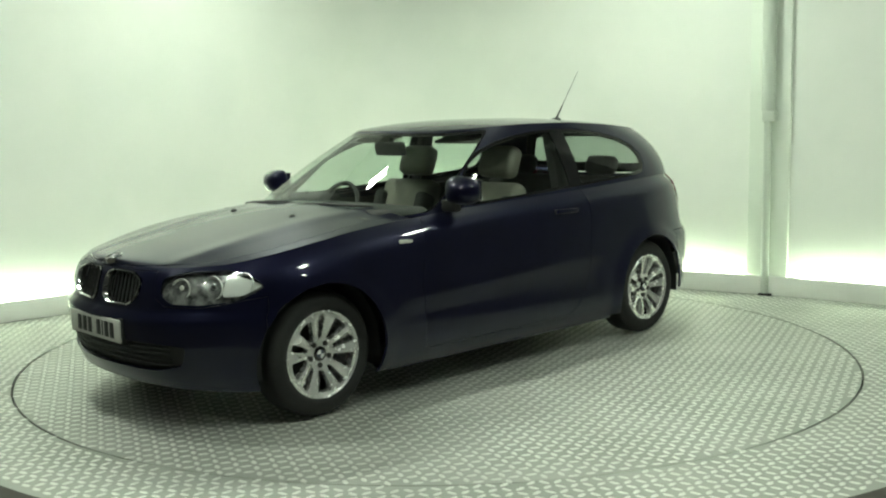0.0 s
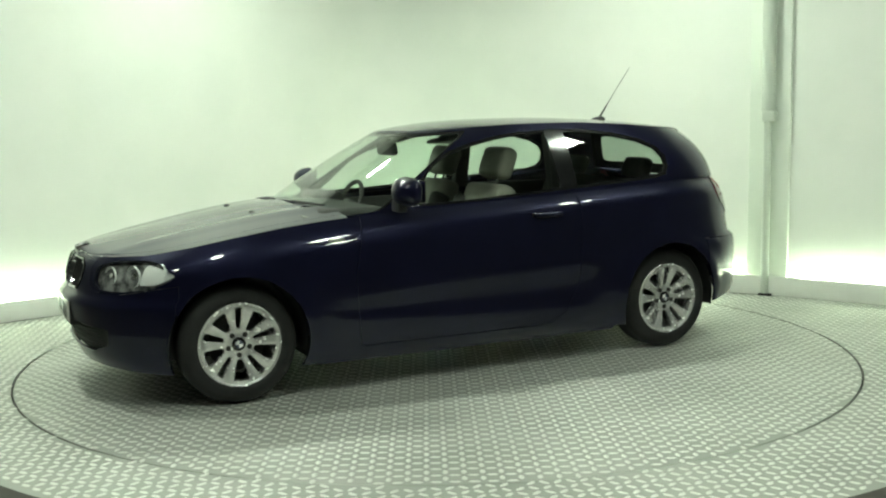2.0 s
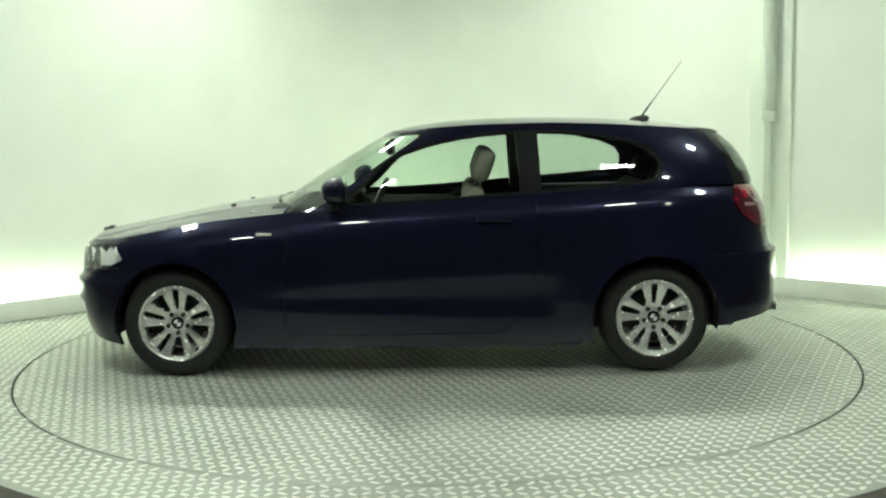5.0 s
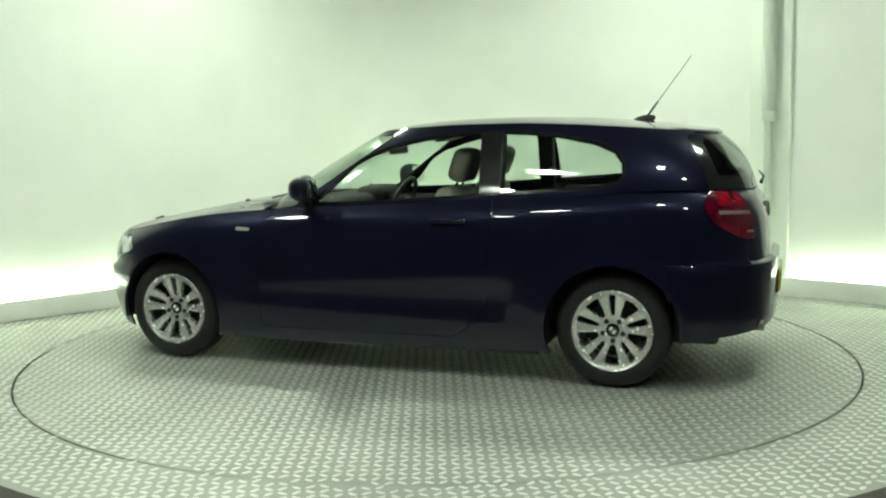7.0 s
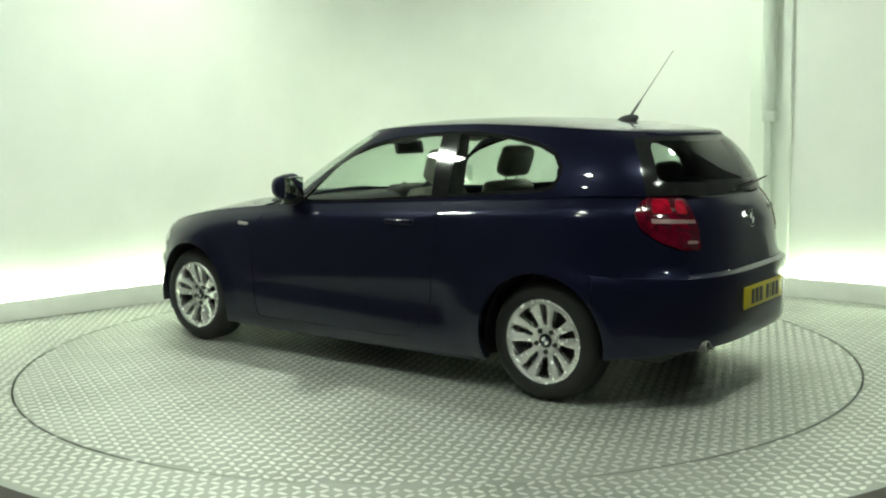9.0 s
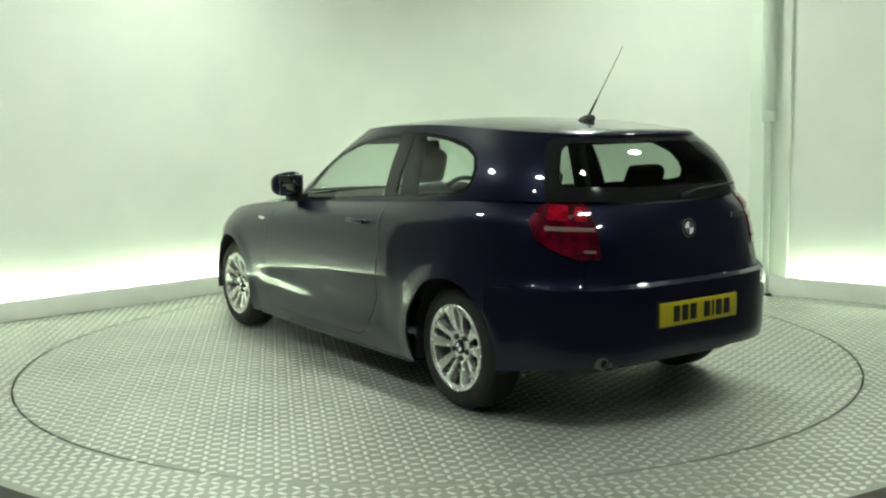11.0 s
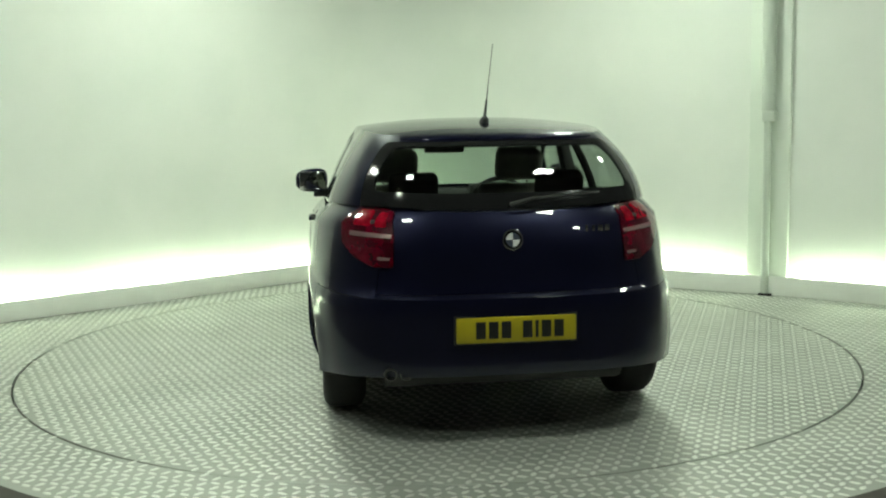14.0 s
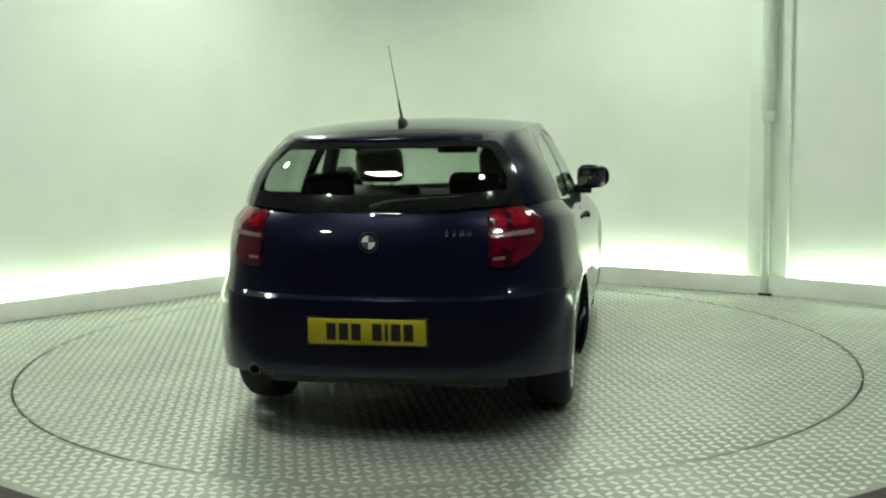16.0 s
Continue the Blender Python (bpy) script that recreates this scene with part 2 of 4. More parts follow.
def treads(name, parent, keep, turn, span, label):
    """Raised pointed lozenges in a square lattice, every other one turned by a right angle."""
    n = int(span / TREAD_STEP)
    i, j = np.meshgrid(np.arange(-n, n + 1), np.arange(-n, n + 1), indexing="ij")
    i, j = i.ravel(), j.ravel()
    c, s = math.cos(turn), math.sin(turn)
    px, py = i * TREAD_STEP, j * TREAD_STEP
    x, y = c * px - s * py, s * px + c * py
    ok = keep(x, y)
    x, y, odd = x[ok], y[ok], (i[ok] + j[ok]) % 2
    # worn pieces: a little askew, some flatter than others
    rng = np.random.default_rng(7)
    ang = turn + math.pi / 4 + odd * math.pi / 2 + rng.normal(0, 0.05, len(x))
    high = rng.uniform(0.7, 1.15, (len(x), 1))
    shape = np.array([(0.026, 0, 0), (0.012, 0.0108, 0), (-0.012, 0.0108, 0), (-0.026, 0, 0), (-0.012, -0.0108, 0), (0.012, -0.0108, 0),
                      (0.013, 0, 0.0044), (-0.013, 0, 0.0044)])
    ca, sa = np.cos(ang)[:, None], np.sin(ang)[:, None]
    v = np.stack([x[:, None] + ca * shape[:, 0] - sa * shape[:, 1], y[:, None] + sa * shape[:, 0] + ca * shape[:, 1],
                  shape[None, :, 2] * high + 0.0003], -1).reshape(-1, 3)
    faces = np.array([(0, 1, 6), (5, 0, 6), (1, 2, 7), (1, 7, 6), (2, 3, 7), (3, 4, 7), (4, 5, 6), (4, 6, 7)])
    f = (faces[None] + 8 * np.arange(len(x))[:, None, None]).reshape(-1, 3)
    me = bpy.data.meshes.new(name)
    me.from_pydata(v.tolist(), [], f.tolist())
    me.materials.append(TREAD)
    for f in me.polygons:
        f.use_smooth = True
    ob = new(name, me)
    ob.parent = parent
    return tagged(ob, label, kind="stuff")


treads("tread_pattern", turntable, lambda x, y: np.hypot(x, y) < DECK_RADIUS - 0.012, 0.35, 2.6, "raised aluminium tread lozenges")
treads("tread_pattern", floor, lambda x, y: (np.hypot(x, y) > DECK_RADIUS + 0.021) & ((np.hypot(x - PLATE_MID.x, y - PLATE_MID.y) < PLATE_EDGE - 0.03) | (y > -0.15)) & (y < 3.6) & (abs(x) < 4.2)
       & (0.749 * y - 0.663 * x < 2.86) & (0.835 * y + 0.55 * x < 2.78), 0.12, 6.0, "raised aluminium tread lozenges")

# ---- ceiling floods ----
def flood(x, y, sx, sy, lit):
    bm = boxed((x - sx / 2 - 0.03, y - sy / 2 - 0.03, ROOM_TOP - 0.14), (x + sx / 2 + 0.03, y + sy / 2 + 0.03, ROOM_TOP - 0.02), 0.01)
    ob = tagged(part("ceiling_flood", bm, HOUSING), "black box flood light on the ceiling", "flood light", "ceiling floods")
    part("lens", boxed((x - sx / 2, y - sy / 2, ROOM_TOP - 0.15), (x + sx / 2, y + sy / 2, ROOM_TOP - 0.135)), lit, ob, "lit white lens")
    part("bracket", boxed((x - 0.04, y - 0.04, ROOM_TOP - 0.03), (x + 0.04, y + 0.04, ROOM_TOP)), HOUSING, ob)


for fx, fy, size in ((-1.0, -2.8, 0.27), (1.3, -2.8, 0.27), (-2.6, -0.8, 0.31), (2.7, -0.8, 0.25), (-1.3, 1.1, 0.28), (1.3, 1.0, 0.28), (-2.3, -4.0, 0.22), (2.5, -4.0, 0.22)):
    flood(fx, fy, size, size, FLOOD_DIM if fy < -2 else FLOOD)


# ---- car materials ----
PAINT = grained("navy_metallic_paint", (0.0078, 0.0083, 0.027), (0.0064, 0.0068, 0.022), 3, 900, 0.34, 0.05, 0.0, metal=0.42, coat=0.9, spec=0.08)
PAINT.node_tree.nodes["Principled BSDF"].inputs["Coat IOR"].default_value = 1.42
PAINT.node_tree.nodes["Principled BSDF"].inputs["Coat Roughness"].default_value = 0.015
BLACK_TRIM = grained("black_plastic_trim", (0.022, 0.022, 0.022), (0.016, 0.016, 0.016), 12, 200, 0.5, 0.1, 0.15)
GLOSS_BLACK = material("gloss_black_trim", (0.013, 0.013, 0.014), 0.12)
RUBBER = grained("tyre_rubber", (0.009, 0.009, 0.009), (0.006, 0.006, 0.006), 14, 160, 0.75, 0.1, 0.3)
ALLOY = grained("silver_alloy", (0.80, 0.80, 0.79), (0.66, 0.66, 0.65), 9, 40, 0.26, 0.05, 0.0, metal=0.72, coat=0.6)
STEEL_DARK = grained("brake_iron", (0.022, 0.022, 0.021), (0.015, 0.014, 0.013), 12, 120, 0.6, 0.1, 0.1, metal=0.6)
CHROME = material("chrome", (0.75, 0.76, 0.75), 0.1, 1.0)
SILVER = material("silver_reflector", (0.90, 0.91, 0.90), 0.18, 0.15)
PANE = glass("clear_window_glass", (0.80, 0.88, 0.82))
PANE_REAR = glass("tinted_rear_glass", (0.50, 0.56, 0.52))
LENS = glass("clear_lamp_lens", (0.9, 0.92, 0.9))
# two mottled reds carry the lens's change from glowing to dark
RED_LENS = grained("red_lamp_lens", (0.125, 0.001, 0.014), (0.035, 0.0004, 0.005), 14, 60, 0.12, 0.05, 0.0, coat=1.0)
# brighter red for the reflection in the upper half of the lens
RED_BRIGHT = grained("bright_red_reflection", (0.34, 0.002, 0.018), (0.16, 0.001, 0.008), 30, 90, 0.1, 0.03, 0.0, coat=1.0)
CLEAR_BAND = material("clear_lamp_band", (0.30, 0.20, 0.20), 0.2, 0.3, 1.0)
AMBER_WHITE = material("white_indicator_lens", (0.70, 0.70, 0.64), 0.15, 0.2, 1.0)
LEATHER = grained("grey_leather", (0.26, 0.25, 0.21), (0.21, 0.20, 0.17), 8, 140, 0.5, 0.1, 0.3)
DARK_CLOTH = grained("dark_grey_cloth", (0.042, 0.042, 0.040), (0.03, 0.03, 0.028), 10, 200, 0.85, 0.08, 0.3)
DASH = grained("dark_dashboard", (0.036, 0.036, 0.034), (0.026, 0.026, 0.025), 10, 160, 0.7, 0.1, 0.2)
LINING = grained("grey_headlining", (0.20, 0.20, 0.18), (0.17, 0.17, 0.155), 6, 160, 0.9, 0.05, 0.2)
BOWL = grained("lamp_bowl_grey", (0.45, 0.45, 0.45), (0.06, 0.06, 0.065), 26, 60, 0.22, 0.1, 0.0, metal=0.35)
EXHAUST = material("exhaust_steel", (0.20, 0.20, 0.19), 0.3, 0.9)
MIRROR = material("mirror_glass", (0.75, 0.77, 0.76), 0.02, 1.0)
YELLOW = grained("yellow_plate", (0.50, 0.41, 0.02), (0.45, 0.37, 0.02), 8, 90, 0.35, 0.05, 0.0)
WHITE = grained("white_plate", (0.62, 0.62, 0.58), (0.55, 0.55, 0.52), 8, 90, 0.35, 0.05, 0.0)
BLUE = material("badge_blue", (0.07, 0.08, 0.11), 0.2)
BADGE_WHITE = material("badge_white", (0.75, 0.75, 0.75), 0.2)
INK = material("plate_ink", (0.012, 0.012, 0.012), 0.4)


# ---- car shape ----
def curve(*pairs):
    """A smooth function through (at, value) pairs, without overshoot, from numpy arrays to numpy arrays."""
    pts = sorted(pairs)
    x, y = np.array([a for a, _ in pts]), np.array([b for _, b in pts])
    h, d = np.diff(x), np.diff(y) / np.diff(x)
    m = np.concatenate([[d[0]], np.where(d[:-1] * d[1:] > 0, 2 * d[:-1] * d[1:] / (d[:-1] + d[1:] + 1e-12), 0), [d[-1]]])

    def value(q):
        q = np.clip(q, x[0], x[-1])
        k = np.clip(np.searchsorted(x, q, side="right") - 1, 0, len(h) - 1)
        s = (q - x[k]) / h[k]
        return y[k] * (1 + 2 * s) * (1 - s) ** 2 + m[k] * h[k] * s * (1 - s) ** 2 + y[k + 1] * s * s * (3 - 2 * s) + m[k + 1] * h[k] * s * s * (s - 1)
    return value


HUB_Z, TYRE_R, AXLE, ARCH_R = 0.304, 0.304, 1.33, 0.348
FRONT_X0, REAR_X0, FRONT_POW, REAR_POW = 1.10, -1.10, 2.6, 3.4
nose_x = curve((0.17, 1.98), (0.24, 2.025), (0.34, 2.06), (0.44, 2.078), (0.50, 2.084), (0.528, 2.082), (0.556, 2.046), (0.62, 2.04), (0.70, 2.028), (0.745, 2.0), (0.8, 1.96))
tail_x = curve((0.22, -2.085), (0.30, -2.112), (0.335, -2.128), (0.45, -2.132), (0.60, -2.138), (0.645, -2.134), (0.662, -2.098), (0.69, -2.09), (0.85, -2.072), (0.93, -2.046), (1.0, -2.005), (1.06, -1.955))
half_y = curve((0.15, 0.812), (0.22, 0.846), (0.33, 0.869), (0.42, 0.873), (0.55, 0.871), (0.70, 0.865), (0.80, 0.856), (0.90, 0.841), (1.0, 0.825), (1.1, 0.80))
top_z = curve((2.10, 0.742), (2.0, 0.750), (1.85, 0.762), (1.65, 0.794), (1.4, 0.834), (1.1, 0.873), (0.8, 0.902), (0.4, 0.930), (0.0, 0.955), (-0.6, 0.991), (-1.2, 1.030), (-1.6, 1.050), (-1.9, 1.050), (-2.13, 1.0))
low_z = curve((2.10, 0.20), (1.7, 0.175), (1.0, 0.165), (-1.0, 0.175), (-1.6, 0.25), (-2.13, 0.31))
hood_z = curve((2.10, 0.742), (2.0, 0.764), (1.86, 0.789), (1.69, 0.822), (1.52, 0.853), (1.34, 0.888), (1.18, 0.917), (1.0, 0.945), (0.8, 0.966), (0.4, 0.988))
roof_z = curve((0.15, 1.352), (0.0, 1.382), (-0.2, 1.406), (-0.45, 1.418), (-0.75, 1.421), (-1.05, 1.412), (-1.3, 1.396), (-1.55, 1.372), (-1.75, 1.340), (-1.85, 1.318))


def plan_curve(n, power):
    a = np.linspace(0, np.pi / 2, n)
    ahead, aside = np.cos(a) ** (2 / power), np.sin(a) ** (2 / power)
    return ahead, aside


def ring_table(xf, x0f, x0r, xr, y, pf, pr, n=400):
    """Half the outline from front centre to rear centre: arc length, how far ahead of x0f, behind x0r, along the side, and aside."""
    fa, fs = plan_curve(n, pf)
    ra, rs = plan_curve(n, pr)
    mid = np.linspace(0, 1, 60)[1:-1]
    ahead = np.concatenate([fa, 0 * mid, 0 * ra])
    behind = np.concatenate([0 * fa, 0 * mid, ra[::-1]])
    along = np.concatenate([0 * fa, mid, 0 * ra + 1])
    aside = np.concatenate([fs, 0 * mid + 1, rs[::-1]])
    x = x0f + (x0r - x0f) * along + (xf - x0f) * ahead + (xr - x0r) * behind
    s = np.concatenate([[0], np.cumsum(np.hypot(np.diff(x), np.diff(aside * y)))])
    return s, ahead, behind, along, aside, x


RS, R_AHEAD, R_BEHIND, R_ALONG, R_ASIDE, R_X = ring_table(2.09, FRONT_X0, REAR_X0, -2.10, 0.865, FRONT_POW, REAR_POW)
RING = RS[-1]


def shell(s, z):
    """Lower body: arc place s from the front centre, height z, to a point of the left half."""
    s, z = np.asarray(s, float), np.asarray(z, float)
    ahead, behind, along, aside = (np.interp(s, RS, k) for k in (R_AHEAD, R_BEHIND, R_ALONG, R_ASIDE))
    rx = np.interp(s, RS, R_X)
    d = np.clip((top_z(rx) - z) / 0.17, 0, 1)
    inset = 0.072 * (1 - d) ** 2.2
    # crease along the flank, and the flare of the wheel arches
    crease = 0.012 * np.exp(-(np.abs(z - (0.868 + (0.35 - rx) * 0.045)) / 0.026) ** 1.6) * np.clip((0.9 - rx) / 0.5, 0, 1)
    # hollow along the door's foot that widens towards the rear wheel
    back = np.clip((0.86 - rx) / 1.6, 0, 1)
    hollow = np.clip(1 - ((z - 0.435) / (0.05 + 0.085 * back)) ** 2, 0, 1)
    scoop = 0.015 * hollow * np.sqrt(back) * np.clip((rx + 0.93) / 0.2, 0, 1) ** 2
    flare = sum((0.012 if a > 0 else 0.015) * np.exp(-((np.hypot(rx - a, z - HUB_Z) - ARCH_R - 0.01) / 0.05) ** 2) for a in (AXLE, -AXLE))
    taper = 1 - np.clip((-rx - 1.35) / 0.7, 0, 1) ** 1.5 * (0.016 + 0.036 * np.clip((z - 0.6) / 0.15, 0, 1))
    # the bumpers stay upright further down than the sills
    ends = np.clip((np.abs(rx) - 1.5) / 0.2, 0, 1)
    lip = 0.006 * ends * np.clip((np.where(rx > 0, 0.545, 0.655) - z) / 0.018, 0, 1)
    y = (half_y(z + (np.maximum(z, 0.32) - z) * ends) - inset + crease - scoop + flare + lip) * taper
    x = FRONT_X0 + (REAR_X0 - FRONT_X0) * along + (nose_x(z) - 0.35 * inset - FRONT_X0) * ahead + (tail_x(z) - REAR_X0) * behind
    return np.stack([x, aside * y, z], -1)


def s_at(x, z):
    """Arc place of the flank point with that x at that height."""
    x, z = np.broadcast_arrays(np.asarray(x, float), np.asarray(z, float))
    ahead = np.clip((x - FRONT_X0) / (nose_x(z) - FRONT_X0), 0, 1)
    behind = np.clip((x - REAR_X0) / (tail_x(z) - REAR_X0), 0, 1)
    rx = np.where(x > FRONT_X0, FRONT_X0 + ahead * (2.09 - FRONT_X0), np.where(x < REAR_X0, REAR_X0 + behind * (-2.10 - REAR_X0), x))
    return np.interp(-rx, -R_X, RS)


def inside(px, py, poly):
    """Which points lie in the polygon."""
    poly = np.asarray(poly)
    hit = np.zeros(np.shape(px), bool)
    for (ax, ay), (bx, by) in zip(poly, np.roll(poly, -1, 0)):
        cross = (ay > py) != (by > py)
        hit ^= cross & (px < (bx - ax) * (py - ay) / (by - ay + 1e-15) + ax)
    return hit


def dense(poly, step=0.025, closed=True):
    pts = np.asarray(poly, float)
    if closed:
        pts = np.vstack([pts, pts[:1]])
    out = []
    for a, b in zip(pts, pts[1:]):
        n = max(1, int(np.ceil(np.hypot(*(b - a)) / step)))
        out += [a + (b - a) * k / n for k in range(n)]
    return np.array(out if closed else out + [pts[-1]])


def rounded(poly, r=0.02, n=4):
    """Polygon with its corners rounded off."""
    p = [np.array(a, float) for a in poly]
    out = []
    for k, b in enumerate(p):
        a, c = p[k - 1], p[(k + 1) % len(p)]
        la, lc = np.linalg.norm(a - b), np.linalg.norm(c - b)
        q = min(r, 0.45 * la, 0.45 * lc)
        u, v = b + (a - b) / la * q, b + (c - b) / lc * q
        out += [(1 - t) ** 2 * u + 2 * t * (1 - t) * b + t * t * v for t in np.linspace(0, 1, n)]
    return np.array(out)


def cut_sheet(nu, nv, size, outlines):
    """Triangles of the unit square (scaled by size) that keep to the outlines, which are closed curves in scaled units."""
    from mathutils.geometry import delaunay_2d_cdt
    w, h = size
    gu, gv = np.meshgrid(np.linspace(0, w, nu), np.linspace(0, h, nv), indexing="ij")
    grid = np.stack([gu.ravel(), gv.ravel()], -1)
    rim = (gu.ravel() < 1e-9) | (gu.ravel() > w - 1e-9) | (gv.ravel() < 1e-9) | (gv.ravel() > h - 1e-9)
    lines = []
    for o in outlines:
        o = np.array(o, float)
        o[:, 0], o[:, 1] = np.clip(o[:, 0], 0, w), np.clip(o[:, 1], 0, h)
        keep = [True] + [np.hypot(*(o[k] - o[k - 1])) > 1e-5 for k in range(1, len(o))]
        lines.append(o[np.array(keep)])
    near = 0.45 * min(w / nu, h / nv) + 0.004
    allp = np.vstack(lines)
    d = np.full(len(grid), 9.0)
    for a in allp:
        d = np.minimum(d, np.hypot(grid[:, 0] - a[0], grid[:, 1] - a[1]))
    pts = grid[(d > near) | rim]
    verts, edges = [Vector(p) for p in pts], []
    for o in lines:
        k0 = len(verts)
        verts += [Vector(p) for p in o]
        edges += [(k0 + k, k0 + (k + 1) % len(o)) for k in range(len(o))]
    v, _, f, *_ = delaunay_2d_cdt(verts, edges, [], 0, 1e-5)
    return np.array([(a.x, a.y) for a in v]), np.array([t for t in f if len(t) == 3])


def panel(name, co, tris, mat, parent, label="", depth=0.014, gap=0.0018, both=False, offset=0.0):
    """One sheet of the skin, its rim drawn in for the shut line and folded inwards. both: joined with its mirror image."""
    used = np.unique(tris)
    index = -np.ones(len(co), int)
    index[used] = np.arange(len(used))
    bm = bmesh.new()
    vs = [bm.verts.new(c) for c in co[used]]
    for t in tris:
        try:
            bm.faces.new([vs[k] for k in index[t]])
        except ValueError:
            pass
    if both:
        made = bmesh.ops.duplicate(bm, geom=bm.verts[:] + bm.edges[:] + bm.faces[:])["geom"]
        for v in made:
            if isinstance(v, bmesh.types.BMVert):
                v.co.y = -v.co.y
        bmesh.ops.reverse_faces(bm, faces=[f for f in made if isinstance(f, bmesh.types.BMFace)])
        bmesh.ops.remove_doubles(bm, verts=bm.verts, dist=0.0006)
    bmesh.ops.dissolve_degenerate(bm, dist=0.0002, edges=bm.edges)
    bmesh.ops.recalc_face_normals(bm, faces=bm.faces)
    out = sum((f.normal.dot(f.calc_center_median() - Vector((0, 0, 0.6))) for f in bm.faces))
    if out < 0:
        bmesh.ops.reverse_faces(bm, faces=bm.faces)
    bm.normal_update()
    if offset:
        for v in bm.verts:
            v.co += v.normal * offset
    for f in bm.faces:
        f.smooth = True
    rim = [e for e in bm.edges if len(e.link_faces) == 1]
    if gap:
        moves = {}
        for e in rim:
            f = e.link_faces[0]
            c = f.calc_center_median()
            d = (e.verts[1].co - e.verts[0].co).normalized()
            w = c - e.verts[0].co
            w = (w - d * w.dot(d)).normalized()
            for v in e.verts:
                moves[v] = moves.get(v, Vector()) + w
        for v, w in moves.items():
            if w.length > 1e-6:
                v.co += w.normalized() * gap
    if depth:
        normals = {v: v.normal.copy() for e in rim for v in e.verts}
        made = bmesh.ops.extrude_edge_only(bm, edges=rim)["geom"]
        new_v = [g for g in made if isinstance(g, bmesh.types.BMVert)]
        for v in new_v:
            n = v.normal
            src = [e.other_vert(v) for e in v.link_edges if e.other_vert(v) in normals]
            v.co -= (normals[src[0]] if src else n) * depth
        for e in rim:
            e.smooth = False
    return part(name, bm, mat, parent, label)


def mirrored(ob):
    """The same part on the car's other side."""
    me = ob.data.copy()
    me.transform(Matrix.Diagonal((1, -1, 1, 1)))
    me.flip_normals()
    twin = new(ob.name.split(".")[0], me)
    twin.parent = ob.parent
    if "label" in ob:
        twin["label"] = ob["label"]
    return twin


car = tagged(new("car"), "dark navy blue three-door hatchback with silver alloy wheels", "car")


def zs(poly, flank=False, from_rear=False):
    """(s, z) outline from (x, z) flank points or from distances off the rear centre."""
    p = np.array(poly, float)
    if flank:
        p[:, 0] = s_at(p[:, 0], p[:, 1])
    if from_rear:
        p[:, 0] = RING - p[:, 0]
    return p


def arch(ax, r):
    a = np.linspace(0, 2 * np.pi, 65)[:-1]
    return zs(np.stack([ax + r * np.cos(a), HUB_Z + r * np.sin(a)], -1), flank=True)


# outlines on the lower body, as arc place and height
TIP = float(s_at(1.68, 0.722))
HEADLIGHT = rounded([(0.455, 0.635), (0.47, 0.708), (0.60, 0.735), (0.80, 0.742), (TIP, 0.722), (0.97, 0.665), (0.84, 0.608), (0.64, 0.590), (0.51, 0.595)], 0.03)
GRILLE = rounded([(0.028, 0.600), (0.028, 0.700), (0.06, 0.726), (0.25, 0.728), (0.342, 0.698), (0.322, 0.62), (0.255, 0.572), (0.075, 0.566)], 0.025)
INTAKE = rounded([(-0.2, 0.280), (-0.2, 0.412), (0.40, 0.412), (0.60, 0.398), (0.57, 0.315), (0.44, 0.280)], 0.02)
F_LINE = float(s_at(1.64, 0.5))
FRONT_BUMPER = np.array([(-0.2, -0.1), (F_LINE, -0.1), (F_LINE, 0.62), (0.88, 0.61), (0.66, 0.578), (0.48, 0.582), (0.425, 0.62), (0.42, 0.733), (-0.2, 0.733)])
R_LINE = float(s_at(-1.62, 0.5))
REAR_BUMPER = np.array([(R_LINE, -0.1), (RING + 0.2, -0.1), (RING + 0.2, 0.645), (RING - 0.66, 0.645), (R_LINE, 0.66)])
TAILGATE = np.array([(RING - 0.62, 0.66), (RING + 0.2, 0.66), (RING + 0.2, 1.2), (RING - 0.64, 1.2), (RING - 0.62, 0.95)])
e1 = RING - float(s_at(-1.79, 0.95))
TAIL_LIGHT = zs(rounded([(0.548, 0.775), (0.556, 0.90), (0.585, 1.005), (0.62, 1.016), (0.69, 1.033), (e1 - 0.09, 1.040), (e1 - 0.020, 1.000), (e1 + 0.020, 0.945), (e1 - 0.005, 0.870), (e1 - 0.09, 0.815), (0.65, 0.775)], 0.014), from_rear=True)
DOOR = zs(rounded([(0.70, 0.235), (0.72, 0.60), (0.66, 0.90), (0.60, 1.2), (-0.66, 1.2), (-0.69, 0.85), (-0.66, 0.45), (-0.56, 0.29), (-0.46, 0.235)], 0.03), flank=True)

NU, NV = 150, 26
V_SIZE = 0.72


def to_unit(poly):
    """Arc place and height to sheet units."""
    p = np.array(poly, float)
    rx = np.interp(p[:, 0], RS, R_X)
    lo, hi = low_z(rx), top_z(rx)
    return np.stack([np.clip(p[:, 0], 0, RING), np.clip((p[:, 1] - lo) / (hi - lo), 0, 1) * V_SIZE], -1)


outlines = [dense(o, 0.022) for o in (HEADLIGHT, GRILLE, INTAKE, FRONT_BUMPER, REAR_BUMPER, TAILGATE, TAIL_LIGHT, DOOR, arch(AXLE, ARCH_R), arch(-AXLE, ARCH_R))]
uv, tris = cut_sheet(NU, NV, (RING, V_SIZE), [to_unit(o) for o in outlines])
rx = np.interp(uv[:, 0], RS, R_X)
sz = np.stack([uv[:, 0], low_z(rx) + (top_z(rx) - low_z(rx)) * uv[:, 1] / V_SIZE], -1)
skin = shell(sz[:, 0], sz[:, 1])
skin[uv[:, 0] < 1e-6, 1] = 0
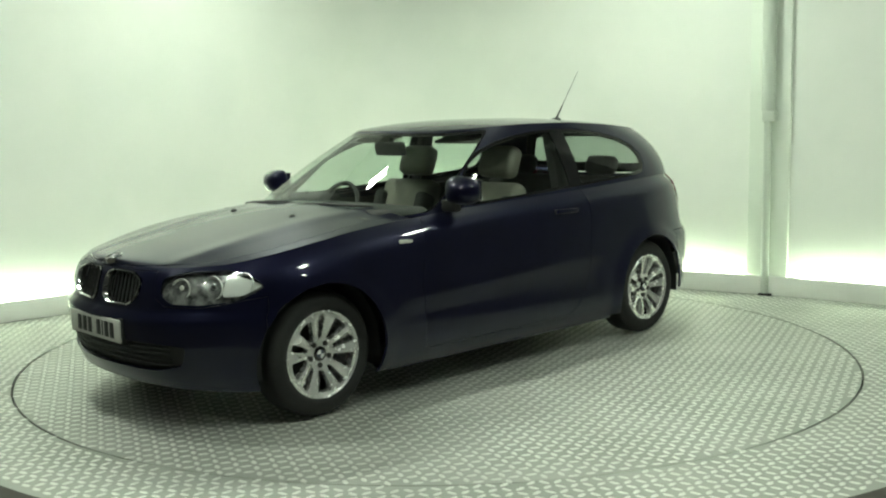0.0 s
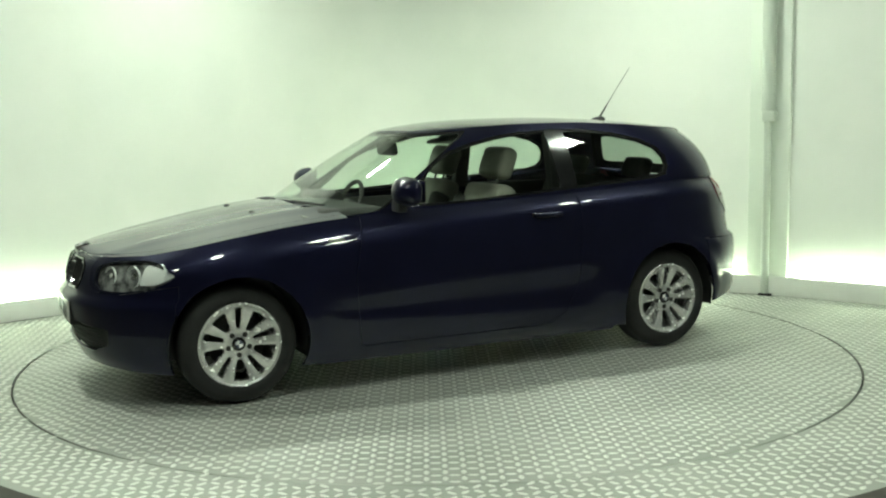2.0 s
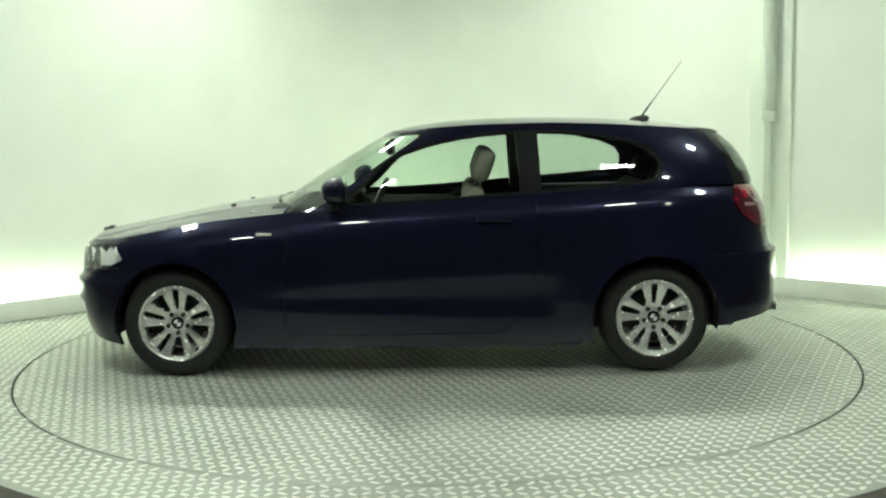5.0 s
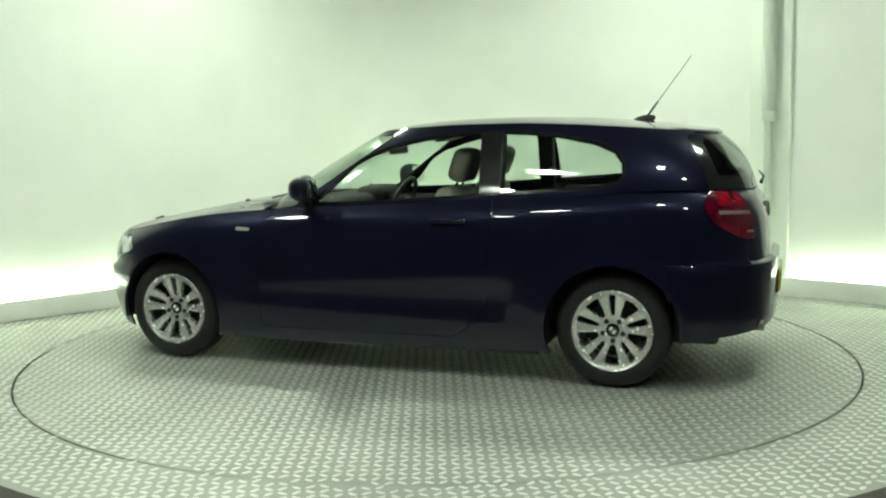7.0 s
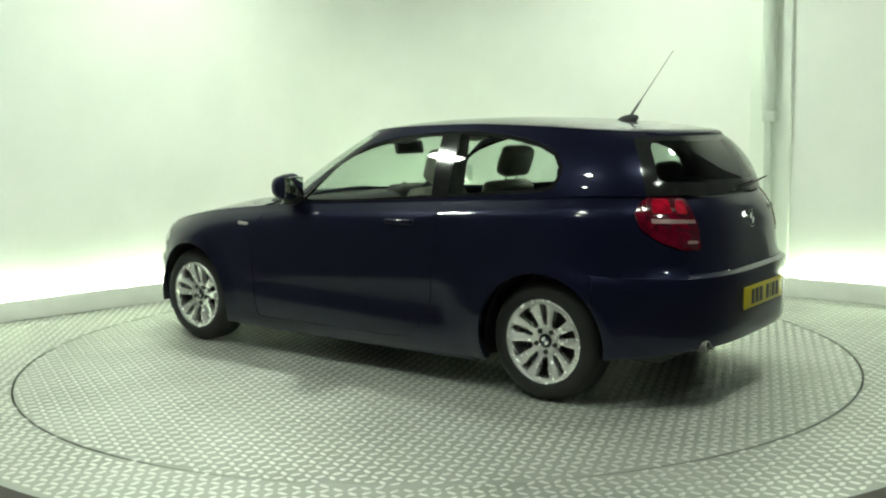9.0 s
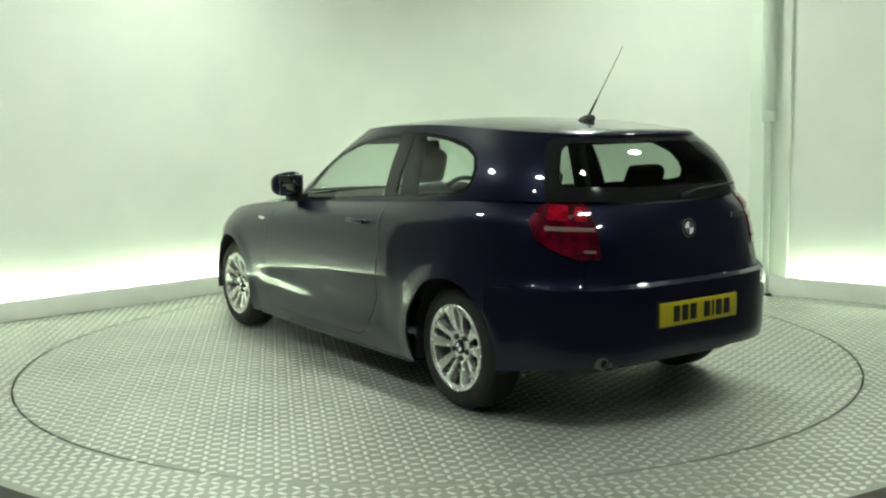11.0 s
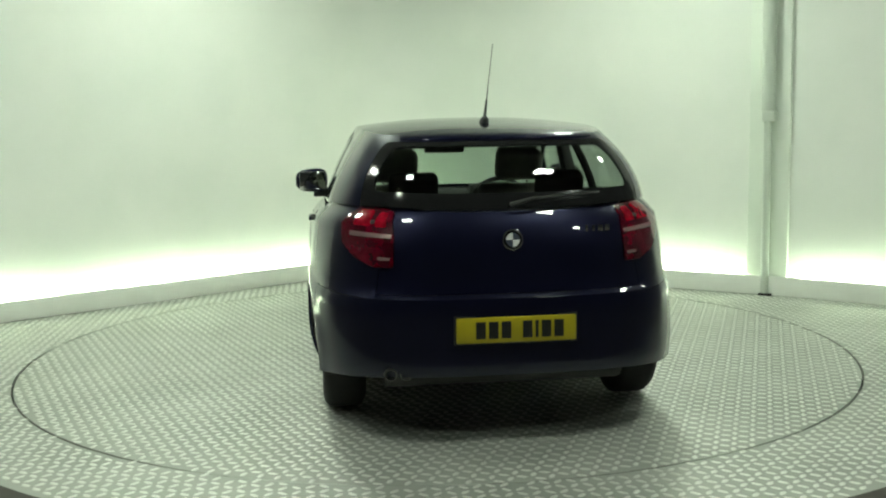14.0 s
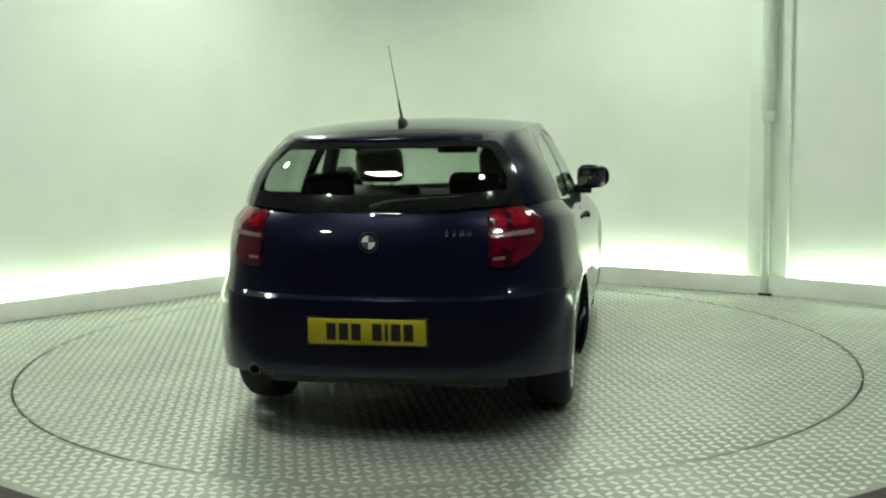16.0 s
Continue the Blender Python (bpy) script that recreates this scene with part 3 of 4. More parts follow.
skin[uv[:, 0] > RING - 1e-6, 1] = 0
mid = uv[tris].mean(1)
region = np.full(len(tris), "body", dtype=object)
for name, poly in (("door", DOOR), ("front_bumper", FRONT_BUMPER), ("rear_bumper", REAR_BUMPER), ("tailgate", TAILGATE), ("tail_light", TAIL_LIGHT), ("headlight", HEADLIGHT),
                   ("grille", GRILLE), ("intake", INTAKE), ("hole", arch(AXLE, ARCH_R)), ("hole", arch(-AXLE, ARCH_R))):
    region[inside(mid[:, 0], mid[:, 1], to_unit(dense(poly, 0.022)))] = name


def pick(name):
    return tris[region == name]


side = panel("side_panel", skin, pick("body"), PAINT, car, gap=0.0012)
mirrored(side)
door = panel("door", skin, pick("door"), PAINT, car, gap=0.0014)
door_far = mirrored(door)
bumper = panel("front_bumper", skin, pick("front_bumper"), PAINT, car, both=True)
rear_bumper = panel("rear_bumper", skin, pick("rear_bumper"), PAINT, car, both=True)
tailgate = panel("tailgate", skin, pick("tailgate"), PAINT, car, both=True, gap=0.002)
lamp = panel("headlight", skin, pick("headlight"), LENS, car, "clear glass headlight with silver reflectors", gap=0.001, depth=0.008, offset=0.003)
lamp_far = mirrored(lamp)
tail_lamp = panel("tail_light", skin, pick("tail_light"), RED_LENS, car, "red tail light with a clear band", gap=0.0015, depth=0.02, offset=0.006)
tail_far = mirrored(tail_lamp)
mesh_low = panel("air_intake", skin, pick("intake"), BLACK_TRIM, bumper, "black plastic lower air intake", both=True, gap=-0.02, depth=0.0, offset=-0.03)
for ob in (lamp, lamp_far):
    ob.visible_shadow = False


def band(name, poly, mat, parent, lift, label="", step=0.02, thick=0.004):
    """A raised patch that follows the lower body, cut to an outline in arc place and height."""
    p = np.asarray(dense(poly, step))
    lo, hi = p.min(0), p.max(0)
    span = hi - lo
    nu, nv = max(3, int(span[0] / step)), max(3, int(span[1] / step))
    u, t = cut_sheet(nu, nv, tuple(span), [p - lo])
    c = u[t].mean(1)
    t = t[inside(c[:, 0], c[:, 1], p - lo)]
    ob = panel(name, shell(u[:, 0] + lo[0], u[:, 1] + lo[1]), t, mat, parent, label, depth=thick, gap=0, offset=lift)
    return ob


# headlight insides: dark bowl, two round reflectors with rings, bright outer corner
def headlight_inside(owner, flip):
    s = -1 if flip else 1
    bowl = panel("bowl", skin * np.array([1, s, 1]), pick("headlight"), BOWL, owner, "dark grey lamp bowl", gap=-0.012, depth=0.0, offset=-0.03)
    for k, (at, z, r, mat) in enumerate(((0.545, 0.660, 0.045, SILVER), (0.70, 0.665, 0.05, SILVER), (0.85, 0.685, 0.042, SILVER))):
        c = Vector(shell(at, z).tolist())
        c.y *= s
        a = Vector((0.93, 0.36 * s, 0.05)).normalized()
        m = Matrix.Translation(c - a * 0.035) @ a.to_track_quat("Y", "Z").to_matrix().to_4x4()
        bm = lathe([(0.012, -0.035), (r * 0.55, -0.028), (r * 0.85, -0.012), (r, 0.004), (r * 1.08, 0.006), (r * 1.1, -0.004)], 28)
        bmesh.ops.transform(bm, matrix=m, verts=bm.verts)
        finish(bm)
        part("reflector", bm, mat, owner, "round silver reflector")
        bm = bmesh.new()
        bmesh.ops.create_uvsphere(bm, u_segments=16, v_segments=10, radius=r * 0.42, matrix=m @ Matrix.Translation((0, -0.012, 0)))
        finish(bm)
        part("bulb", bm, CHROME if k else AMBER_WHITE, owner)


headlight_inside(lamp, False)
headlight_inside(lamp_far, True)
corner = band("corner_reflector", rounded([(0.76, 0.625), (0.79, 0.732), (TIP - 0.03, 0.717), (0.96, 0.675), (0.86, 0.630)], 0.02), SILVER, lamp, -0.016, label="bright silver corner reflector")
twin = mirrored(corner)
twin.parent = lamp_far

# tail-light details: broken clear band, painted reflections as bright upper patches, dark lower reflector
for owner, far in ((tail_lamp, False), (tail_far, True)):
    out = e1 - 0.055
    made = [band("lamp_band", zs(rounded([(0.568, 0.897), (0.568, 0.913), (out, 0.926), (out, 0.905)], 0.006), from_rear=True), CLEAR_BAND, owner, 0.0095, label="clear reversing light band"),
            band("lamp_element", zs(rounded([(0.566, 0.805), (0.566, 0.818), (0.625, 0.821), (0.625, 0.806)], 0.005), from_rear=True), CLEAR_BAND, owner, 0.0088, label="small clear lamp element")]
    for lo, hi, z0, z1 in ((0.60, 0.66, 0.94, 1.0), (0.68, e1 - 0.07, 0.945, 1.01)):
        made.append(band("lamp_reflection", zs(rounded([(lo, z0), (lo + 0.006, z1), (hi - 0.006, z1 + 0.004), (hi, z0 + 0.004)], 0.014), from_rear=True), RED_BRIGHT, owner, 0.0082, label="bright red patch painted for the reflection in the lens"))
    if far:
        for ob in made:
            ob.data.transform(Matrix.Diagonal((1, -1, 1, 1)))
            ob.data.flip_normals()

# kidney grilles: chrome frame, dark back, upright bars
for s in (1, -1):
    back = panel("grille", skin * np.array([1, s, 1]), pick("grille"), GLOSS_BLACK, car, "kidney-shaped grille with chrome frame and black bars", gap=0, depth=0, offset=-0.04)
    ring = []
    path = dense(GRILLE, 0.012)
    bm = bmesh.new()
    for at, z in path:
        c = shell(at, z)
        ring.append(Vector((float(c[0]) + 0.002, s * float(c[1]), float(c[2]))))
    cen = sum(ring, Vector()) / len(ring)
    loops = []
    for c in ring:
        w = (cen - c)
        w.x = 0
        w.normalize()
        loops.append([bm.verts.new(c + Vector((0.006, 0, 0)) + w * 0.001), bm.verts.new(c + Vector((0.009, 0, 0)) + w * 0.006), bm.verts.new(c + Vector((0.006, 0, 0)) + w * 0.011), bm.verts.new(c + Vector((-0.03, 0, 0)) + w * 0.011), bm.verts.new(c + Vector((-0.008, 0, 0)) - w * 0.001)])
    for a, b in zip(loops, loops[1:] + loops[:1]):
        for k in range(4):
            bm.faces.new((a[k], a[k + 1], b[k + 1], b[k]))
    finish(bm, True, 60)
    part("grille_frame", bm, CHROME, back, "chrome grille frame")
    for k in range(9):
        at = 0.05 + 0.032 * k
        zt = float(np.interp(at, [0.028, 0.06, 0.24, 0.32], [0.700, 0.724, 0.724, 0.698])) - 0.004
        zb = float(np.interp(at, [0.028, 0.075, 0.255, 0.33], [0.600, 0.568, 0.574, 0.63])) + 0.004
        a, b = shell(at, zb), shell(at, zt)
        bm = bmesh.new()
        p0, p1 = Vector(a.tolist()), Vector(b.tolist())
        p0.y, p1.y = s * p0.y, s * p1.y
        p0.x, p1.x = p0.x - 0.012, p1.x - 0.012
        rod(bm, p0, p1, 0.0045, seg=6)
        finish(bm)
        part("grille_bar", bm, BLACK_TRIM, back)
for k in range(4):
    z = 0.308 + 0.027 * k
    pts = [shell(s, z) for s in np.linspace(0, 0.50, 12)]
    bm = bmesh.new()
    line = [Vector((float(c[0]) - 0.02, s * float(c[1]), z)) for s in (-1, 1) for c in (pts[::-1] if s < 0 else pts[1:])]
    loops = [[bm.verts.new(c + Vector((0.005 * math.cos(a), 0, 0.005 * math.sin(a)))) for a in (math.pi * j / 3 for j in range(6))] for c in line]
    for a, b in zip(loops, loops[1:]):
        for j in range(6):
            bm.faces.new((a[j], a[(j + 1) % 6], b[(j + 1) % 6], b[j]))
    finish(bm)
    part("intake_bar", bm, BLACK_TRIM, bumper)


# ---- hood: from the top edge of the lower body to the centre line ----
def cap(edge_s, cols, crown, lo=0.0, hi=1.0):
    """Rows of points from the edge (1) to the centre line (0) at equal x."""
    rx = np.interp(edge_s, RS, R_X)
    edge = shell(edge_s, top_z(rx))
    rows = []
    for k in np.linspace(hi, lo, cols):
        p = edge.copy()
        p[:, 1] *= k
        c = crown(edge[:, 0])
        p[:, 2] = edge[:, 2] + (np.maximum(c, edge[:, 2]) - edge[:, 2]) * (1 - k ** 2.0)
        rows.append(p)
    return np.array(rows)


def grid_tris(nr, nc):
    k = np.arange(nr * nc).reshape(nr, nc)
    a, b, c, d = k[:-1, :-1].ravel(), k[:-1, 1:].ravel(), k[1:, 1:].ravel(), k[1:, :-1].ravel()
    return np.concatenate([np.stack([a, b, c], -1), np.stack([a, c, d], -1)])


hood_s = np.concatenate([np.linspace(0.0, 0.5, 26), np.linspace(0.5, float(s_at(0.72, 0.9)), 36)[1:]])
rows = cap(hood_s, 16, hood_z, 0.0, 0.90)
# two soft creases that run from the grille to the screen
crease_at = 0.48 - 0.10 * np.clip((rows[..., 0] - 0.7) / 1.3, 0, 1)
rows[..., 2] += 0.007 * np.exp(-((abs(rows[..., 1]) - crease_at) / 0.06) ** 2) * np.clip((2.0 - rows[..., 0]) / 0.3, 0, 1)
hood = panel("hood", rows.reshape(-1, 3), grid_tris(*rows.shape[:2]), PAINT, car, both=True, gap=0.002, depth=0.012)
rows = cap(hood_s, 5, hood_z, 0.90, 1.0)
wing = panel("wing_top", rows.reshape(-1, 3), grid_tris(*rows.shape[:2]), PAINT, car, gap=0.0, depth=0.0)
mirrored(wing)

# ---- upper body ----
G_FX0, G_TX0, G_RX0, G_TRX0 = 0.10, -0.48, -1.10, -1.10
GS, G_AHEAD, G_BEHIND, G_ALONG, G_ASIDE, G_X = ring_table(0.92, G_FX0, G_RX0, -2.0, 0.76, 3.2, 3.5)
G_RING = GS[-1]
G_HIGH = 0.50
SCREEN_LOW_X, SCREEN_TOP_X, TAIL_TOP_X, ROOF_HALF = 0.90, 0.15, -1.775, 0.585


def upper(s, v):
    """Upper body: arc place s along the belt from the screen's centre, v from the belt (0) to the roof's edge (1)."""
    s, v = np.asarray(s, float), np.asarray(v, float)
    ahead, behind, along, aside = (np.interp(s, GS, k) for k in (G_AHEAD, G_BEHIND, G_ALONG, G_ASIDE))
    bx = G_FX0 + (G_RX0 - G_FX0) * along + (SCREEN_LOW_X - G_FX0) * ahead + (-2.0 - G_RX0) * behind
    tx = G_TX0 + (G_TRX0 - G_TX0) * along + (SCREEN_TOP_X - G_TX0) * ahead + (TAIL_TOP_X - G_TRX0) * behind
    by, ty = 0.772 * aside * (1 - 0.072 * np.clip((-bx - 1.35) / 0.7, 0, 1) ** 1.5), ROOF_HALF * aside * (1 - 0.05 * np.clip((-tx - 1.2) / 0.5, 0, 1))
    bz = top_z(bx) - 0.02 + 0.02 * ahead
    tz = roof_z(tx) - (0.036 - 0.002 * behind) * np.abs(aside) ** 2.5
    x = bx + (tx - bx) * v
    bulge = 4 * v * (1 - v)
    y = by + (ty - by) * v + (0.024 + 0.02 * behind) * bulge * aside
    z = bz + (tz - bz) * v + 0.014 * bulge * ahead ** 2 + 0.02 * bulge * behind ** 2
    x = x - 0.03 * bulge * behind ** 2
    return np.stack([x, y, z], -1)


look_s, look_v = np.meshgrid(np.linspace(0, G_RING, 700), np.linspace(0, 1, 120), indexing="ij")
look_p = upper(look_s, look_v)


def upper_at(poly):
    """Sheet units of flank points given by x and z."""
    out = []
    for x, z in poly:
        d = (look_p[..., 0] - x) ** 2 + (look_p[..., 2] - z) ** 2 + 10 * (look_p[..., 1] < 0.35)
        k = np.unravel_index(np.argmin(d), d.shape)
        out.append((look_s[k], look_v[k] * G_HIGH))
    return np.array(out)


DLO = [(0.44, 0.985), (0.30, 1.075), (0.17, 1.175), (0.05, 1.228), (-0.09, 1.272), (-0.25, 1.304), (-0.42, 1.324), (-0.62, 1.335), (-0.82, 1.332), (-1.02, 1.312), (-1.20, 1.272), (-1.31, 1.222), (-1.355, 1.165), (-1.36, 1.11),
       (-1.33, 1.068), (-1.25, 1.052), (-0.98, 1.036), (-0.36, 1.008), (0.10, 0.988)]
FRONT_GLASS = [(0.38, 1.0), (0.285, 1.072), (0.165, 1.162), (0.05, 1.213), (-0.09, 1.257), (-0.25, 1.289), (-0.42, 1.309), (-0.575, 1.319), (-0.60, 1.035), (-0.36, 1.022), (0.10, 1.002)]
REAR_GLASS = [(-0.70, 1.318), (-0.82, 1.316), (-1.01, 1.297), (-1.185, 1.259), (-1.29, 1.212), (-1.332, 1.16), (-1.336, 1.115), (-1.31, 1.084), (-1.24, 1.068), (-0.98, 1.052), (-0.715, 1.04)]


def lifted(poly):
    """Raise the upper run of a window outline, lower its foot towards the front and draw its tail out a little."""
    def drop(x, z):
        return (0.012 + 0.030 * max(0.0, min(1.0, (x + 1.2) / 1.5))) * max(0.0, min(1.0, (1.12 - z) / 0.08))
    return [(x - 0.028 * max(0.0, min(1.0, (-0.95 - x) / 0.3)), z - drop(x, z) + 0.013 * max(0.0, min(1.0, (z - 1.08) / 0.12))) for x, z in poly]


DLO, FRONT_GLASS, REAR_GLASS = lifted(DLO), lifted(FRONT_GLASS), lifted(REAR_GLASS)
dlo, front_glass, rear_glass = (upper_at(dense(k, 0.02)) for k in (DLO, FRONT_GLASS, REAR_GLASS))
g_pillar = float(np.interp(-0.55, -G_X[:400], GS[:400]))
SCREEN = rounded([(-0.3, -0.1), (g_pillar, 0.02), (g_pillar - 0.02, 0.965 * G_HIGH), (-0.3, 0.965 * G_HIGH)], 0.04)
SCREEN_CLEAR = rounded([(-0.3, -0.1), (g_pillar - 0.018, 0.02), (g_pillar - 0.036, 0.93 * G_HIGH), (-0.3, 0.93 * G_HIGH)], 0.05)
r_pillar = G_RING - 0.72
BACKLIGHT = rounded([(r_pillar, -0.1), (r_pillar + 0.02, 0.90 * G_HIGH), (G_RING + 0.3, 0.90 * G_HIGH), (G_RING + 0.3, -0.1)], 0.05)
BACK_CLEAR = rounded([(r_pillar + 0.075, 0.09), (r_pillar + 0.105, 0.82 * G_HIGH), (G_RING + 0.3, 0.82 * G_HIGH), (G_RING + 0.3, 0.09)], 0.06)
cuts = [dlo, front_glass, rear_glass] + [dense(k, 0.02) for k in (SCREEN, SCREEN_CLEAR, BACKLIGHT, BACK_CLEAR)]
uv2, tris2 = cut_sheet(130, 20, (G_RING, G_HIGH), cuts)
top_skin = upper(uv2[:, 0], uv2[:, 1] / G_HIGH)
top_skin[uv2[:, 0] < 1e-6, 1] = 0
top_skin[uv2[:, 0] > G_RING - 1e-6, 1] = 0
mid2 = uv2[tris2].mean(1)
zone = np.full(len(tris2), "pillar", dtype=object)
for name, poly in (("trim", dlo), ("front_glass", front_glass), ("rear_glass", rear_glass), ("screen_edge", SCREEN), ("screen", SCREEN_CLEAR), ("back_edge", BACKLIGHT), ("back", BACK_CLEAR)):
    zone[inside(mid2[:, 0], mid2[:, 1], poly)] = name


def pick2(name):
    return tris2[zone == name]


pillar = panel("roof_frame", top_skin, pick2("pillar"), PAINT, car, gap=0.0)
mirrored(pillar)
trim = panel("window_trim", top_skin, pick2("trim"), GLOSS_BLACK, car, "gloss black window surround", gap=0.0, offset=-0.003)
mirrored(trim)
for zone_name, name, mat in (("front_glass", "door_window", PANE), ("rear_glass", "quarter_window", PANE)):
    w = panel(name, top_skin, pick2(zone_name), mat, car, "clear side window glass", gap=0.0, depth=0.004, offset=-0.005)
    w2 = mirrored(w)
    w.visible_shadow = w2.visible_shadow = False
screen = panel("windscreen", top_skin, pick2("screen"), PANE, car, "clear raked windscreen", both=True, gap=0.0, depth=0.004)
screen.visible_shadow = False
panel("screen_border", top_skin, pick2("screen_edge"), GLOSS_BLACK, car, "black windscreen border", both=True, gap=0.0, depth=0.006, offset=-0.001)
backlight = panel("rear_window", top_skin, pick2("back"), PANE_REAR, car, "dark tinted rear window", both=True, gap=0.0, depth=0.004)
backlight.visible_shadow = False
panel("rear_window_border", top_skin, pick2("back_edge"), GLOSS_BLACK, car, "black rear window border", both=True, gap=0.0, depth=0.01, offset=-0.001)

# ---- roof, with the lip over the rear window ----
roof_s = np.concatenate([np.linspace(0, g_pillar, 24), np.linspace(g_pillar, r_pillar, 40)[1:], np.linspace(r_pillar, G_RING, 26)[1:]])
edge = upper(roof_s, 1 + 0 * roof_s)
rows = []
for k in np.linspace(1, 0, 14):
    q = edge.copy()
    q[:, 1] *= k
    q[:, 2] = edge[:, 2] + (roof_z(edge[:, 0]) - edge[:, 2]) * (1 - k ** 2.4)
    rows.append(q)
rows = np.array(rows)
roof = panel("roof", rows.reshape(-1, 3), grid_tris(*rows.shape[:2]), PAINT, car, both=True, gap=0.0, depth=0.0)
rows = rows[2:, 4:-6].copy()
rows[..., 2] -= 0.03
lining = panel("headlining", rows.reshape(-1, 3), grid_tris(*rows.shape[:2]), LINING, car, "grey cloth headlining", both=True, gap=0.0, depth=0.0)
lip_s = np.linspace(r_pillar + 0.08, G_RING, 20)
e_top = upper(lip_s, 1 + 0 * lip_s)
prof = [(0.10, 0.006), (0.0, 0.004), (-0.030, -0.010), (-0.034, -0.018), (-0.026, -0.024), (0.02, -0.022)]
rows = []
for dx, dz in prof:
    q = e_top.copy()
    q[:, 0] += dx
    q[:, 2] += dz + (0.01 if dx > 0.05 else 0)
    rows.append(q)
rows = np.array(rows)
panel("roof_lip", rows.reshape(-1, 3), grid_tris(*rows.shape[:2]), PAINT, car, "navy roof spoiler lip over the rear window", both=True, gap=0, depth=0)

# ---- lower trim, underbody and wheel wells ----
for s in (1, -1):
    for ax in (AXLE, -AXLE):
        # liner bowl above the wheel
        bm = bmesh.new()
        n = 28
        rings = []
        for y in (0.835, 0.60):
            rings.append([bm.verts.new((ax + (ARCH_R + 0.004) * math.cos(a), s * (y - (0.02 if abs(math.cos(a)) > 0.7 else 0)), HUB_Z + (ARCH_R + 0.004) * math.sin(a))) for a in (math.radians(-11 + 202 * k / n) for k in range(n + 1))])
        c = bm.verts.new((ax, s * 0.60, HUB_Z))
        for k in range(n):
            bm.faces.new((rings[0][k], rings[0][k + 1], rings[1][k + 1], rings[1][k]))
            bm.faces.new((rings[1][k], rings[1][k + 1], c))
        finish(bm)
        part("wheel_well", bm, BLACK_TRIM, car, "black plastic wheel arch liner")
    bm = boxed((-0.94, 0.70, 0.15), (0.94, 0.822, 0.20), 0.02, Matrix.Diagonal((1, s, 1, 1)))
    part("sill", bm, PAINT, car)
bm = boxed((-1.85, -0.56, 0.20), (1.72, 0.56, 0.30), 0.03)
part("underbody", bm, BLACK_TRIM, car, "black underbody tray")
bm = boxed((-0.95, -0.80, 0.17), (0.95, 0.80, 0.28), 0.02)
part("floor_pan", bm, BLACK_TRIM, car)
part("firewall", boxed((0.86, -0.74, 0.25), (0.92, 0.74, 0.90), 0.02), BLACK_TRIM, car)
part("bulkhead", boxed((-1.62, -0.70, 0.25), (-1.58, 0.70, 0.72), 0.02), DARK_CLOTH, car)
part("boot_floor", boxed((-2.02, -0.62, 0.45), (-1.6, 0.62, 0.50), 0.02), DARK_CLOTH, car)
for s in (1, -1):
    part("door_card", boxed((-0.72, 0.735, 0.28), (0.80, 0.765, 0.905), 0.015, Matrix.Diagonal((1, s, 1, 1))), DASH, door if s > 0 else door_far, "dark inner door panel")
    part("side_card", boxed((-1.62, 0.70, 0.66), (-0.75, 0.745, 0.97), 0.02, Matrix.Diagonal((1, s, 1, 1))), DASH, car, "dark inner side panel")

# exhaust tips under the left of the rear bumper
for k in range(2):
    bm = lathe([(0.022, 0.05), (0.022, -0.09), (0.027, -0.09), (0.028, -0.08), (0.028, 0.05)], 20)
    bmesh.ops.transform(bm, matrix=pose(-1.985, 0.47 + 0.066 * k, 0.318, 0, 0, -90), verts=bm.verts)
    finish(bm)
    part("exhaust_tip", bm, EXHAUST, car, "chrome exhaust tip")


